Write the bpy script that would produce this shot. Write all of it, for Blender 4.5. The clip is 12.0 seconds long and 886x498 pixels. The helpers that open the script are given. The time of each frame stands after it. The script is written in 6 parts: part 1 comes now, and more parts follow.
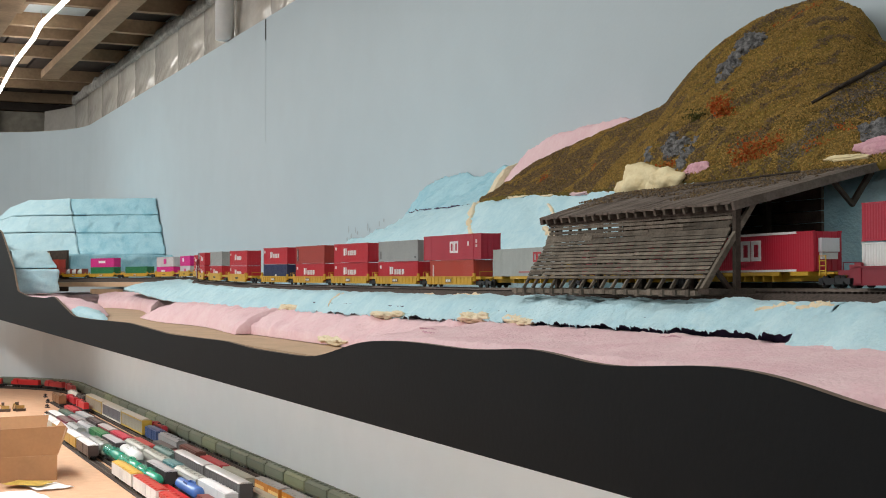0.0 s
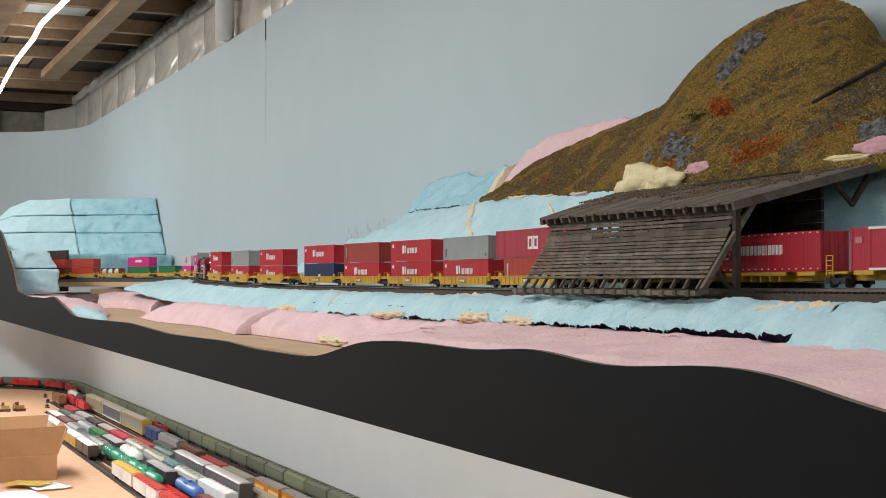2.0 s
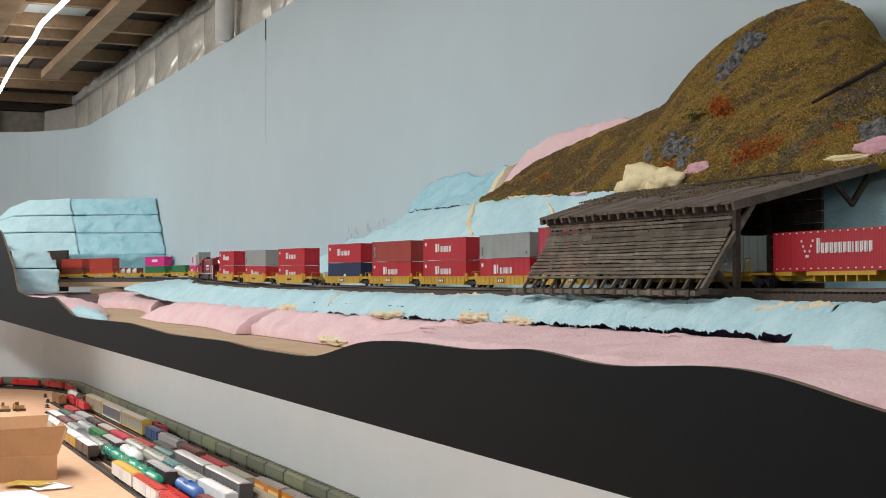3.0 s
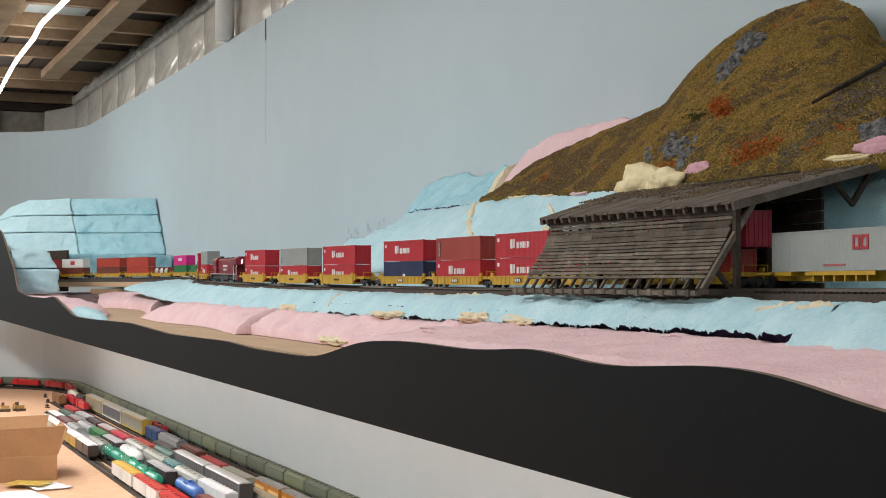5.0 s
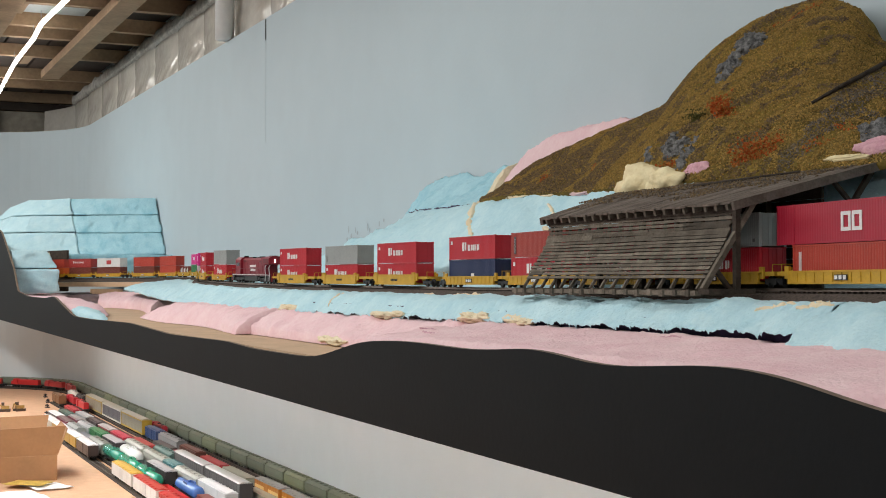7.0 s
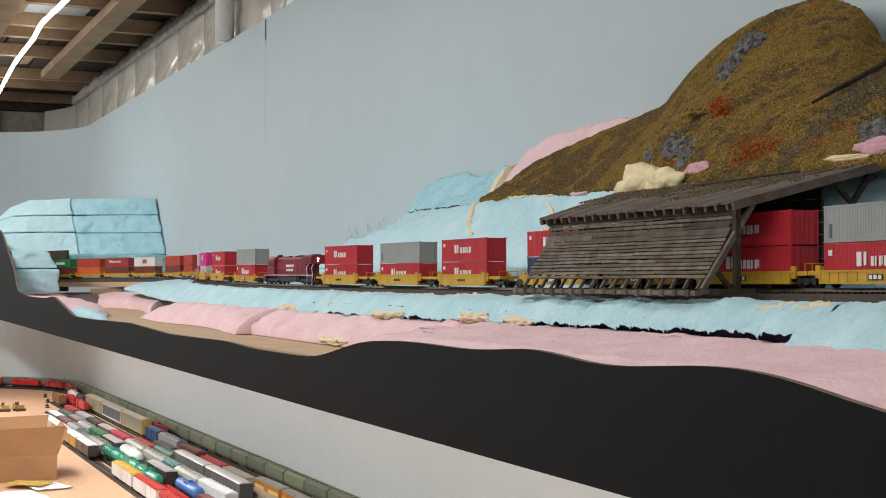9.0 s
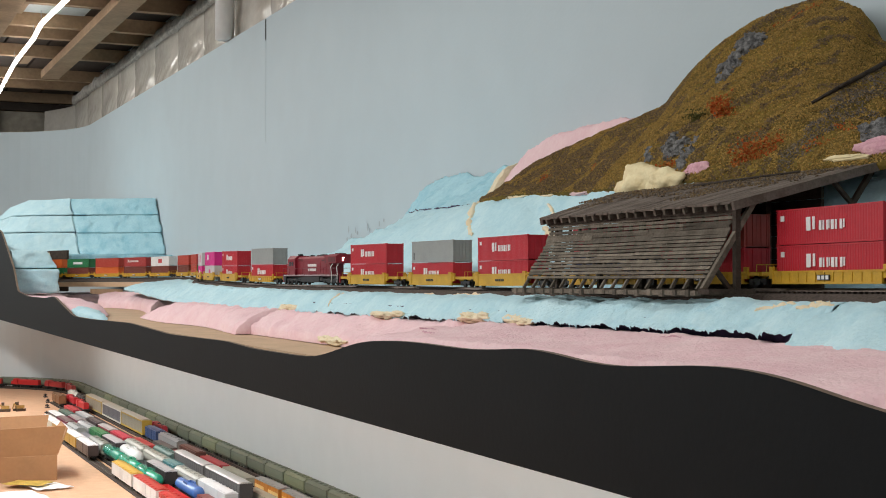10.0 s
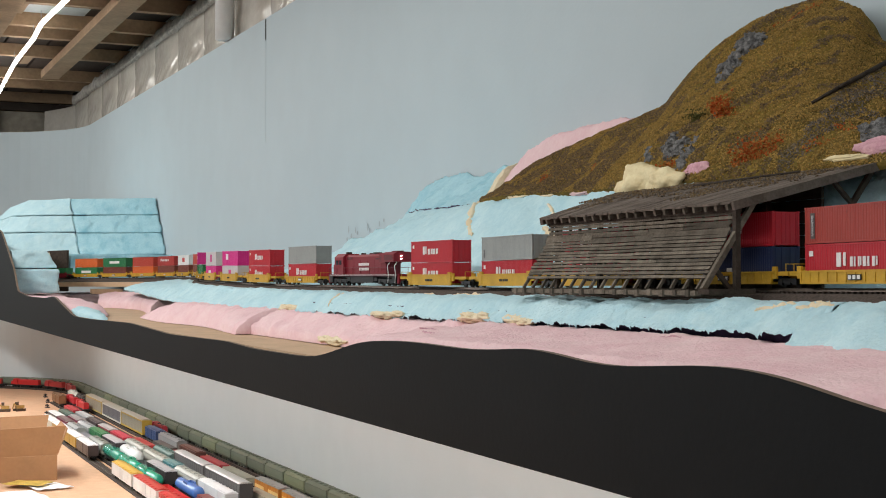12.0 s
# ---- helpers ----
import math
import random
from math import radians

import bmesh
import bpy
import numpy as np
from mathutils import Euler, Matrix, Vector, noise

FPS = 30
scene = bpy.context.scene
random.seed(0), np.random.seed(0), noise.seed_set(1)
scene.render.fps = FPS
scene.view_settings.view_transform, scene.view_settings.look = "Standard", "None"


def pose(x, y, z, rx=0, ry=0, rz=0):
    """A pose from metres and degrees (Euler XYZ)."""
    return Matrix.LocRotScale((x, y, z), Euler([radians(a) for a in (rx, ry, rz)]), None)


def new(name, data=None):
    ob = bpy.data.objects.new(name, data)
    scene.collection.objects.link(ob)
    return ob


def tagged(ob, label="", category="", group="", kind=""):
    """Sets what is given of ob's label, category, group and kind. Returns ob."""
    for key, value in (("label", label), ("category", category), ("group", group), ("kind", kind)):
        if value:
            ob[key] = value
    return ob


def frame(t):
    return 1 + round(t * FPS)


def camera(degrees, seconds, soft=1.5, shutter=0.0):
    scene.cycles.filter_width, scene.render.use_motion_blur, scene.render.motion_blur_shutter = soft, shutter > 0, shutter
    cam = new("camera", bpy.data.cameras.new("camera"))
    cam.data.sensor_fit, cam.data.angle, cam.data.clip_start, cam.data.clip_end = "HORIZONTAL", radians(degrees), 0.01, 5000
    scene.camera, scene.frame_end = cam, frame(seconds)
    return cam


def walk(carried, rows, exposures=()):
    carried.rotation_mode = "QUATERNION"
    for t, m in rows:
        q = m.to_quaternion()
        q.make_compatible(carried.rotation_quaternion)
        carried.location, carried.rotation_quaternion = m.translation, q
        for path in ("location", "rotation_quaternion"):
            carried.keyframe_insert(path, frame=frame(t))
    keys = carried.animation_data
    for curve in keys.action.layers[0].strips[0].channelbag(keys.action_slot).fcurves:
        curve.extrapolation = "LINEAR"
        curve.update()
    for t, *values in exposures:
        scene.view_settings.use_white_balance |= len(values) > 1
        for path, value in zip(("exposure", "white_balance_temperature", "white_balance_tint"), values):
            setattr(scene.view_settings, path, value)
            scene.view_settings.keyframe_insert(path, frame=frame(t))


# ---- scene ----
cam = camera(36.18, 12.0, soft=1.0)
D = 1.40                                    # height of the rails over the room's floor
EYE = pose(0, 0, D + 0.0012, 91.288, 0, -24.15)
walk(cam, [(0.0, EYE), (12.0, EYE)])

# ---- light ----
world = bpy.data.worlds.new("world")
scene.world = world
world.use_nodes = True
world.node_tree.nodes["Background"].inputs[0].default_value = (0.55, 0.62, 0.70, 1)
world.node_tree.nodes["Background"].inputs[1].default_value = 0.05
scene.view_settings.exposure = 0.0


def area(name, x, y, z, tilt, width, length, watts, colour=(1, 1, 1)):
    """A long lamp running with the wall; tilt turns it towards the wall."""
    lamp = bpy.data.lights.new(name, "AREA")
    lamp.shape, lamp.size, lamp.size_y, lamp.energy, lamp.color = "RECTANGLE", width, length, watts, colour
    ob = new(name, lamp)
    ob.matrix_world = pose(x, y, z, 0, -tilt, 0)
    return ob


# strip lights under the joists: one row by the wall, one over the aisle
area("strip_light_lamp", 0.45, 2.5, D + 0.95, 0, 0.12, 9.0, 18, (1.0, 0.985, 0.955))
area("aisle_light_lamp", -0.9, 4.3, D + 0.97, 26, 0.14, 7.6, 82, (1.0, 0.985, 0.96))
# unseen fill lamp, added across the room behind the camera
back = area("back_fill_lamp", -1.0, -1.7, D + 0.95, 0, 2.6, 0.14, 7, (1.0, 0.985, 0.96))
back.matrix_world = pose(-1.0, -1.7, D + 0.95, 50, 0, 0)
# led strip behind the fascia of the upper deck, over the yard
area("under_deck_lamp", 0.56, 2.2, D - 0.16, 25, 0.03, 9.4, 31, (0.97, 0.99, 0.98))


# ---- materials ----
def material(name, colour, rough=0.6, metal=0.0, spots=0.12, size=60.0, bump=0.0, bump_size=300.0, colour2=None, spec=0.5, island=0.0):
    """A surface with two scales of colour change and fine relief, in object space metres."""
    m = bpy.data.materials.new(name)
    m.use_nodes = True
    nt = m.node_tree
    b = nt.nodes["Principled BSDF"]
    b.inputs["Roughness"].default_value, b.inputs["Metallic"].default_value = rough, metal
    b.inputs["Specular IOR Level"].default_value = spec
    co = nt.nodes.new("ShaderNodeTexCoord")
    n1, n2 = nt.nodes.new("ShaderNodeTexNoise"), nt.nodes.new("ShaderNodeTexNoise")
    n1.inputs["Scale"].default_value, n2.inputs["Scale"].default_value = size, size * 7.3
    n1.inputs["Detail"].default_value, n2.inputs["Detail"].default_value = 4, 3
    mix = nt.nodes.new("ShaderNodeMix")
    mix.data_type = "FLOAT"
    mix.inputs[0].default_value = 0.4
    ramp = nt.nodes.new("ShaderNodeValToRGB")
    c2 = colour2 or tuple(min(1, c * (1 + spots)) for c in colour)
    c1 = colour if colour2 else tuple(c * (1 - spots) for c in colour)
    ramp.color_ramp.elements[0].position, ramp.color_ramp.elements[1].position = 0.35, 0.65
    ramp.color_ramp.elements[0].color, ramp.color_ramp.elements[1].color = (*c1, 1), (*c2, 1)
    for n in (n1, n2):
        nt.links.new(co.outputs["Object"], n.inputs["Vector"])
    nt.links.new(n1.outputs[0], mix.inputs[2])
    nt.links.new(n2.outputs[0], mix.inputs[3])
    nt.links.new(mix.outputs[0], ramp.inputs[0])
    last = ramp.outputs[0]
    if island:
        info = nt.nodes.new("ShaderNodeObjectInfo")
        hsv = nt.nodes.new("ShaderNodeHueSaturation")
        mr = nt.nodes.new("ShaderNodeMapRange")
        mr.inputs[3].default_value, mr.inputs[4].default_value = 1 - island, 1 + island
        nt.links.new(info.outputs["Random"], mr.inputs[0])
        nt.links.new(mr.outputs[0], hsv.inputs["Value"])
        nt.links.new(last, hsv.inputs["Color"])
        last = hsv.outputs[0]
    nt.links.new(last, b.inputs["Base Color"])
    if bump:
        n3 = nt.nodes.new("ShaderNodeTexNoise")
        n3.inputs["Scale"].default_value, n3.inputs["Detail"].default_value = bump_size, 5
        nt.links.new(co.outputs["Object"], n3.inputs["Vector"])
        bp = nt.nodes.new("ShaderNodeBump")
        bp.inputs["Strength"].default_value, bp.inputs["Distance"].default_value = min(1, bump), 0.5 / bump_size
        nt.links.new(n3.outputs[0], bp.inputs["Height"])
        nt.links.new(bp.outputs[0], b.inputs["Normal"])
    return m


def glow(name, colour, strength):
    m = material(name, colour, 0.5)
    b = m.node_tree.nodes["Principled BSDF"]
    b.inputs["Emission Color"].default_value, b.inputs["Emission Strength"].default_value = (*colour, 1), strength
    return m


SKY = material("sky_blue_wall_paint", (0.49, 0.57, 0.605), 0.75, spots=0.03, size=1.2, bump=0.08, bump_size=120, spec=0.3)
GREYWALL = material("pale_grey_wall_paint", (0.65, 0.69, 0.70), 0.7, spots=0.03, size=1.5, bump=0.05, bump_size=100, spec=0.3)
FASCIA = material("black_fascia_paint", (0.0062, 0.0082, 0.0100), 0.6, spots=0.15, size=3, bump=0.05, bump_size=150, spec=0.16)
EDGE = material("raw_hardboard_edge", (0.16, 0.11, 0.075), 0.8, spots=0.3, size=40)
PLY = material("plywood", (0.55, 0.38, 0.24), 0.7, spots=0.12, size=14, bump=0.1, bump_size=200)
BLUE = material("blue_foam", (0.43, 0.665, 0.74), 0.9, spots=0.0, size=26, bump=1.0, bump_size=330, colour2=(0.57, 0.775, 0.82), spec=0.2)
BLUE2 = material("blue_foam_deep", (0.35, 0.62, 0.72), 0.9, size=20, bump=1.0, bump_size=300, colour2=(0.49, 0.75, 0.82), spec=0.2)
PINK = material("pink_foam", (0.79, 0.52, 0.55), 0.9, size=24, bump=1.0, bump_size=330, colour2=(0.86, 0.64, 0.65), spec=0.2)
PINKRAW = material("torn_pink_foam", (0.55, 0.28, 0.34), 0.9, size=60, bump=1.0, bump_size=150, colour2=(0.68, 0.42, 0.46), spec=0.2)
CREAM = material("expanding_foam", (0.72, 0.58, 0.32), 0.65, size=45, bump=0.5, bump_size=90, colour2=(0.80, 0.70, 0.44), spec=0.3)
ORANGEFOAM = material("old_expanding_foam", (0.76, 0.62, 0.40), 0.8, size=60, bump=0.7, bump_size=140, colour2=(0.82, 0.74, 0.55), spec=0.2)
# Dark purple for open foam joints and for shade painted into the undercut.
PURPLE = material("dark_joint_and_gap_shade", (0.045, 0.03, 0.075), 0.9, spots=0.3, size=30)
BALLAST = material("ballast", (0.035, 0.028, 0.024), 0.95, size=500, bump=1.0, bump_size=700, colour2=(0.12, 0.095, 0.08), spec=0.2)
RAIL = material("rail_steel", (0.13, 0.10, 0.08), 0.55, 0.5, spots=0.2, size=80)
TIE = material("wooden_tie", (0.045, 0.032, 0.026), 0.9, spots=0.3, size=200, island=0.3)
SHEDWOOD = material("weathered_shed_wood", (0.088, 0.074, 0.057), 0.9, size=70, bump=0.6, bump_size=400, colour2=(0.195, 0.168, 0.132), spec=0.2, island=0.35)
# Dark timber, and the shade tone in the shed and tunnel mouth.
SHEDDARK = material("dark_wood_and_shade", (0.035, 0.027, 0.021), 0.9, size=90, bump=0.6, bump_size=400, colour2=(0.085, 0.066, 0.052), spec=0.2, island=0.25)
ROOFWOOD = material("shed_roof_planks", (0.10, 0.078, 0.062), 0.92, size=50, bump=0.6, bump_size=350, colour2=(0.19, 0.155, 0.13), spec=0.2, island=0.2)
ROCK = material("grey_rock", (0.028, 0.029, 0.031), 0.9, size=110, bump=1.0, bump_size=220, colour2=(0.27, 0.265, 0.26), spec=0.2)
SUBFLOOR = material("stained_subfloor", (0.050, 0.031, 0.022), 0.85, spots=0.35, size=7, bump=0.2, bump_size=60, island=0.4)
STUD = material("spruce_lumber", (0.36, 0.24, 0.145), 0.8, spots=0.2, size=9, bump=0.1, bump_size=120, island=0.2)
OSB = material("dark_roof_deck", (0.035, 0.026, 0.020), 0.9, spots=0.35, size=6)
STEEL = material("galvanised_steel", (0.45, 0.48, 0.50), 0.35, 0.8, spots=0.2, size=8)
TUBE = glow("lit_tube", (1.0, 0.98, 0.92), 9.0)
YARDTOP = material("tan_fibreboard", (0.60, 0.37, 0.23), 0.85, spots=0.08, size=30, bump=0.15, bump_size=300)
CARD = material("cardboard", (0.36, 0.19, 0.09), 0.8, spots=0.08, size=15, bump=0.05, bump_size=200)
PAPER = material("white_paper", (0.82, 0.83, 0.84), 0.6, spots=0.03, size=20)
FLOORM = material("concrete_floor", (0.30, 0.29, 0.27), 0.7, spots=0.12, size=3)
WHEEL = material("dark_wheel_steel", (0.03, 0.026, 0.024), 0.5, 0.4, spots=0.3, size=200)
CARYEL = material("yellow_car_paint", (0.55, 0.315, 0.02), 0.55, spots=0.14, size=90, bump=0.1, bump_size=500)
BLACKP = material("black_plastic", (0.012, 0.012, 0.013), 0.5, spots=0.3, size=120)
WHITEP = material("white_lettering", (0.78, 0.76, 0.74), 0.6, spots=0.04, size=200)
PAINTS = {}


def stain(m, tan, scale, low, high):
    """Sparse patches of another colour, drawn out along the layout."""
    nt = m.node_tree
    b = nt.nodes["Principled BSDF"]
    old = b.inputs["Base Color"].links[0].from_socket
    co, mp, n, r, mix = (nt.nodes.new(k) for k in ("ShaderNodeTexCoord", "ShaderNodeMapping", "ShaderNodeTexNoise", "ShaderNodeValToRGB", "ShaderNodeMix"))
    mp.inputs["Scale"].default_value = (1.6, 0.7, 1.0)
    n.inputs["Scale"].default_value, n.inputs["Detail"].default_value, n.inputs["Roughness"].default_value = scale, 6, 0.65
    r.color_ramp.elements[0].position, r.color_ramp.elements[1].position = low, high
    mix.data_type = "RGBA"
    mix.inputs[7].default_value = (*tan, 1)
    nt.links.new(co.outputs["Object"], mp.inputs["Vector"])
    nt.links.new(mp.outputs[0], n.inputs["Vector"])
    nt.links.new(n.outputs[0], r.inputs[0])
    nt.links.new(r.outputs[0], mix.inputs[0])
    nt.links.new(old, mix.inputs[6])
    nt.links.new(mix.outputs[2], b.inputs["Base Color"])


stain(BLUE, (0.36, 0.62, 0.72), 22, 0.60, 0.74)
stain(BLUE2, (0.29, 0.57, 0.67), 14, 0.52, 0.70)
stain(PINK, (0.74, 0.43, 0.47), 12, 0.66, 0.82)


def paint(r, g, b, rough=0.45):
    key = (r, g, b)
    if key not in PAINTS:
        PAINTS[key] = material("model_paint", key, rough, spots=0.07, size=45, bump=0.05, bump_size=500)
    return PAINTS[key]


def plastic():
    """Thin clear vapour-barrier film over pale insulation: wrinkled and shiny."""
    m = material("vapour_barrier_film", (0.50, 0.47, 0.42), 0.16, size=5, colour2=(0.63, 0.60, 0.54), spec=0.8)
    nt = m.node_tree
    b = nt.nodes["Principled BSDF"]
    co, wv, bp = nt.nodes.new("ShaderNodeTexCoord"), nt.nodes.new("ShaderNodeTexNoise"), nt.nodes.new("ShaderNodeBump")
    mp = nt.nodes.new("ShaderNodeMapping")
    mp.inputs["Scale"].default_value = (1, 0.7, 1.0)
    mp.inputs["Rotation"].default_value = (0.5, 0, 0)
    wv.inputs["Scale"].default_value, wv.inputs["Detail"].default_value, wv.inputs["Distortion"].default_value = 9, 3, 0.6
    bp.inputs["Strength"].default_value, bp.inputs["Distance"].default_value = 0.35, 0.012
    nt.links.new(co.outputs["Object"], mp.inputs["Vector"])
    nt.links.new(mp.outputs[0], wv.inputs["Vector"])
    nt.links.new(wv.outputs[0], bp.inputs["Height"])
    nt.links.new(bp.outputs[0], b.inputs["Normal"])
    return m


FILM = plastic()


def grass():
    """Dried autumn ground foam: ochre and olive with brown earth and orange flecks."""
    m = material("autumn_ground_foam", (0.075, 0.055, 0.018), 0.95, size=13, bump=1.0, bump_size=420, colour2=(0.24, 0.165, 0.035), spec=0.1)
    nt = m.node_tree
    ramp = [n for n in nt.nodes if n.type == "VALTORGB"][0]
    e = ramp.color_ramp.elements.new(0.5)
    e.color = (0.15, 0.105, 0.025, 1)
    return m


GRASS = grass()


# ---- mesh helpers ----
def box(bm, x0, x1, y0, y1, z0, z1, m=None):
    v = [bm.verts.new((x, y, z)) for x in (x0, x1) for y in (y0, y1) for z in (z0, z1)]
    if m is not None:
        for q in v:
            q.co = m @ q.co
    for f in ((0, 1, 3, 2), (4, 6, 7, 5), (0, 4, 5, 1), (2, 3, 7, 6), (0, 2, 6, 4), (1, 5, 7, 3)):
        bm.faces.new([v[i] for i in f])
    return v


def boxes(*rows):
    bm = bmesh.new()
    for r in rows:
        box(bm, *r)
    return bm


def rod(bm, a, b, r, sides=8, r2=None):
    """A round bar from a to b."""
    a, b = Vector(a), Vector(b)
    q = (b - a).to_track_quat("Z", "Y")
    r2 = r if r2 is None else r2
    lo = [bm.verts.new(a + q @ Vector((r * math.cos(2 * math.pi * i / sides), r * math.sin(2 * math.pi * i / sides), 0))) for i in range(sides)]
    hi = [bm.verts.new(b + q @ Vector((r2 * math.cos(2 * math.pi * i / sides), r2 * math.sin(2 * math.pi * i / sides), 0))) for i in range(sides)]
    for i in range(sides):
        j = (i + 1) % sides
        bm.faces.new((lo[i], lo[j], hi[j], hi[i]))
    bm.faces.new(lo[::-1])
    bm.faces.new(hi)


def beam(bm, a, b, w, h):
    """A squared timber from a to b, w wide and h high."""
    a, b = Vector(a), Vector(b)
    q = (b - a).to_track_quat("X", "Z").to_matrix().to_4x4()
    box(bm, 0, (b - a).length, -w / 2, w / 2, -h / 2, h / 2, Matrix.Translation(a) @ q)


def extrude(bm, profile, x0, x1):
    """A closed (y, z) profile drawn out along x."""
    lo = [bm.verts.new((x0, y, z)) for y, z in profile]
    hi = [bm.verts.new((x1, y, z)) for y, z in profile]
    k = len(profile)
    for i in range(k):
        bm.faces.new((lo[i], lo[(i + 1) % k], hi[(i + 1) % k], hi[i]))
    bm.faces.new(lo[::-1])
    bm.faces.new(hi)


def mesh_of(name, bm, mat, smooth=False):
    bmesh.ops.recalc_face_normals(bm, faces=bm.faces)
    me = bpy.data.meshes.new(name)
    bm.to_mesh(me)
    bm.free()
    me.materials.append(mat)
    if smooth:
        for p in me.polygons:
            p.use_smooth = True
    return me


def part(name, bm, mat, parent, label="", smooth=False):
    ob = new(name, bm if isinstance(bm, bpy.types.Mesh) else mesh_of(name, bm, mat, smooth))
    ob.parent = parent
    if label:
        ob["label"] = label
    return ob


def solid(name, bm, mat, label, category, group="", kind="", smooth=False):
    return tagged(new(name, mesh_of(name, bm, mat, smooth)), label, category, group, kind)


def thing(name, label, category, group="", at=None, kind=""):
    ob = tagged(new(name), label, category, group, kind)
    ob.empty_display_size = 0.02
    if at is not None:
        ob.matrix_basis = at
    return ob


def spline(points, u):
    """A smooth curve through the points, u from 0 to 1."""
    k = len(points) - 1
    f = min(max(u, 0), 1) * k
    i = min(int(f), k - 1)
    t = f - i
    p0, p1, p2, p3 = (points[min(max(j, 0), k)] for j in (i - 1, i, i + 1, i + 2))
    return tuple(0.5 * (2 * b + (c - a) * t + (2 * a - 5 * b + 4 * c - d) * t * t + (3 * b - a - 3 * c + d) * t ** 3) for a, b, c, d in zip(p0, p1, p2, p3))


def rough_noise(p, scale, amp):
    return amp * (noise.noise(Vector(p) * scale) + 0.5 * noise.noise(Vector(p) * scale * 2.7) + 0.3 * noise.noise(Vector(p) * scale * 7.1))


def skin(lines, u, v, amp=0.0, scale=25.0, seed=0.0, calm=False):
    """A point of a lofted skin; lines are curves of (x, y, z) control points, from front to back. calm quietens the back edge."""
    x, y, z = spline([spline(line, u) for line in lines], v)
    k = rough_noise((x + seed, y, z), scale, amp) + rough_noise((x + seed, y, z), scale * 5, amp * 0.3) if amp else 0
    if calm:
        k *= min(1, 0.12 + 2.2 * (1 - v))
    return Vector((x - 0.5 * k, y + 0.3 * k, D + z + k))


def sheet(lines, nu, nv, amp=0.0, scale=25.0, drop=0.0, seed=0.0, ragged=False, calm=False, hang=0.0):
    """A lofted skin closed downwards: to the height drop, or by the thickness hang."""
    bm = bmesh.new()
    grid = []
    for i in range(nu + 1):
        row = []
        for j in range(nv + 1):
            p = skin(lines, i / nu, j / nv, amp, scale, seed, calm)
            if ragged and j == 0:
                torn = 0.0016 * noise.noise(Vector((i * 0.11, 0, 3))) + 0.001 * noise.noise(Vector((i * 0.47, 0, 9))) - (random.uniform(0.0008, 0.0038) if random.random() < 0.10 else 0)
                p += Vector((-0.4 * torn, 0, torn))
            row.append(bm.verts.new(p))
        grid.append(row)
    for i in range(nu):
        for j in range(nv):
            bm.faces.new((grid[i][j], grid[i + 1][j], grid[i + 1][j + 1], grid[i][j + 1]))
    if drop or hang:
        rim = [grid[i][0] for i in range(nu + 1)] + [grid[nu][j] for j in range(1, nv + 1)] + [grid[i][nv] for i in range(nu - 1, -1, -1)] + [grid[0][j] for j in range(nv - 1, 0, -1)]
        low = [bm.verts.new((v.co.x, v.co.y, v.co.z - hang if hang else D + drop)) for v in rim]
        for i in range(len(rim)):
            j = (i + 1) % len(rim)
            bm.faces.new((rim[i], low[i], low[j], rim[j]))
    return bm


def smear(path, width, lift, shape, seed=0.0):
    """A thin uneven band lying on a skin along a path of (u, v); shape is the skin as a function of u and v."""
    bm = bmesh.new()
    n = 40
    rows = []
    for i in range(n + 1):
        u, v = spline(path, i / n)
        a, b = (Vector(shape(*spline(path, min(max((i + d) / n, 0), 1)))) for d in (-1, 1))
        side = (b - a).cross(Vector((-0.5, -0.6, 0.6))).normalized()
        w = width * (0.75 + 0.9 * noise.noise(Vector((i * 0.35, seed, 1)))) * min(1, 0.25 + 3 * i / n, 0.25 + 3 * (1 - i / n))
        c = Vector(shape(u, v))
        rows.append([bm.verts.new(c + side * w * q + Vector((-0.6, -0.4, 0.7)) * lift * h) for q, h in ((-1, -0.6), (-0.7, 0.8), (0, 1.25), (0.7, 0.8), (1, -0.6))])
    for p, q in zip(rows, rows[1:]):
        for j in range(4):
            bm.faces.new((p[j], q[j], q[j + 1], p[j + 1]))
    return bm


# ---- the room ----
def wall_strip(name, x0, x1, z0, z1, mat, label, bend=7.12, r=0.65):
    """The backdrop wall: straight along the room, then a coved corner into the far wall. x1 is its back."""
    face = [(x0, -2.5), (x0, bend)]
    back = [(x1, -2.5), (x1, bend)]
    for i in range(1, 17):
        a = math.pi / 2 * i / 16
        face.append((x0 - r + r * math.cos(a), bend + r * math.sin(a)))
        back.append((x0 - r + (r + x1 - x0) * math.cos(a), bend + (r + x1 - x0) * math.sin(a)))
    face.append((-3.2, bend + r))
    back.append((-3.2, bend + r + x1 - x0))
    bm = bmesh.new()
    rows = [[bm.verts.new((x, y, z)) for x, y in line] for line, z in ((face, z0), (face, z1), (back, z1), (back, z0))]
    for a, b in ((0, 1), (1, 2), (2, 3), (3, 0)):
        for i in range(len(face) - 1):
            bm.faces.new((rows[a][i], rows[a][i + 1], rows[b][i + 1], rows[b][i]))
    for e in (0, -1):
        bm.faces.new([rows[k][e] for k in range(4)])
    return solid(name, bm, mat, label, "wall", kind="structure", smooth=False)


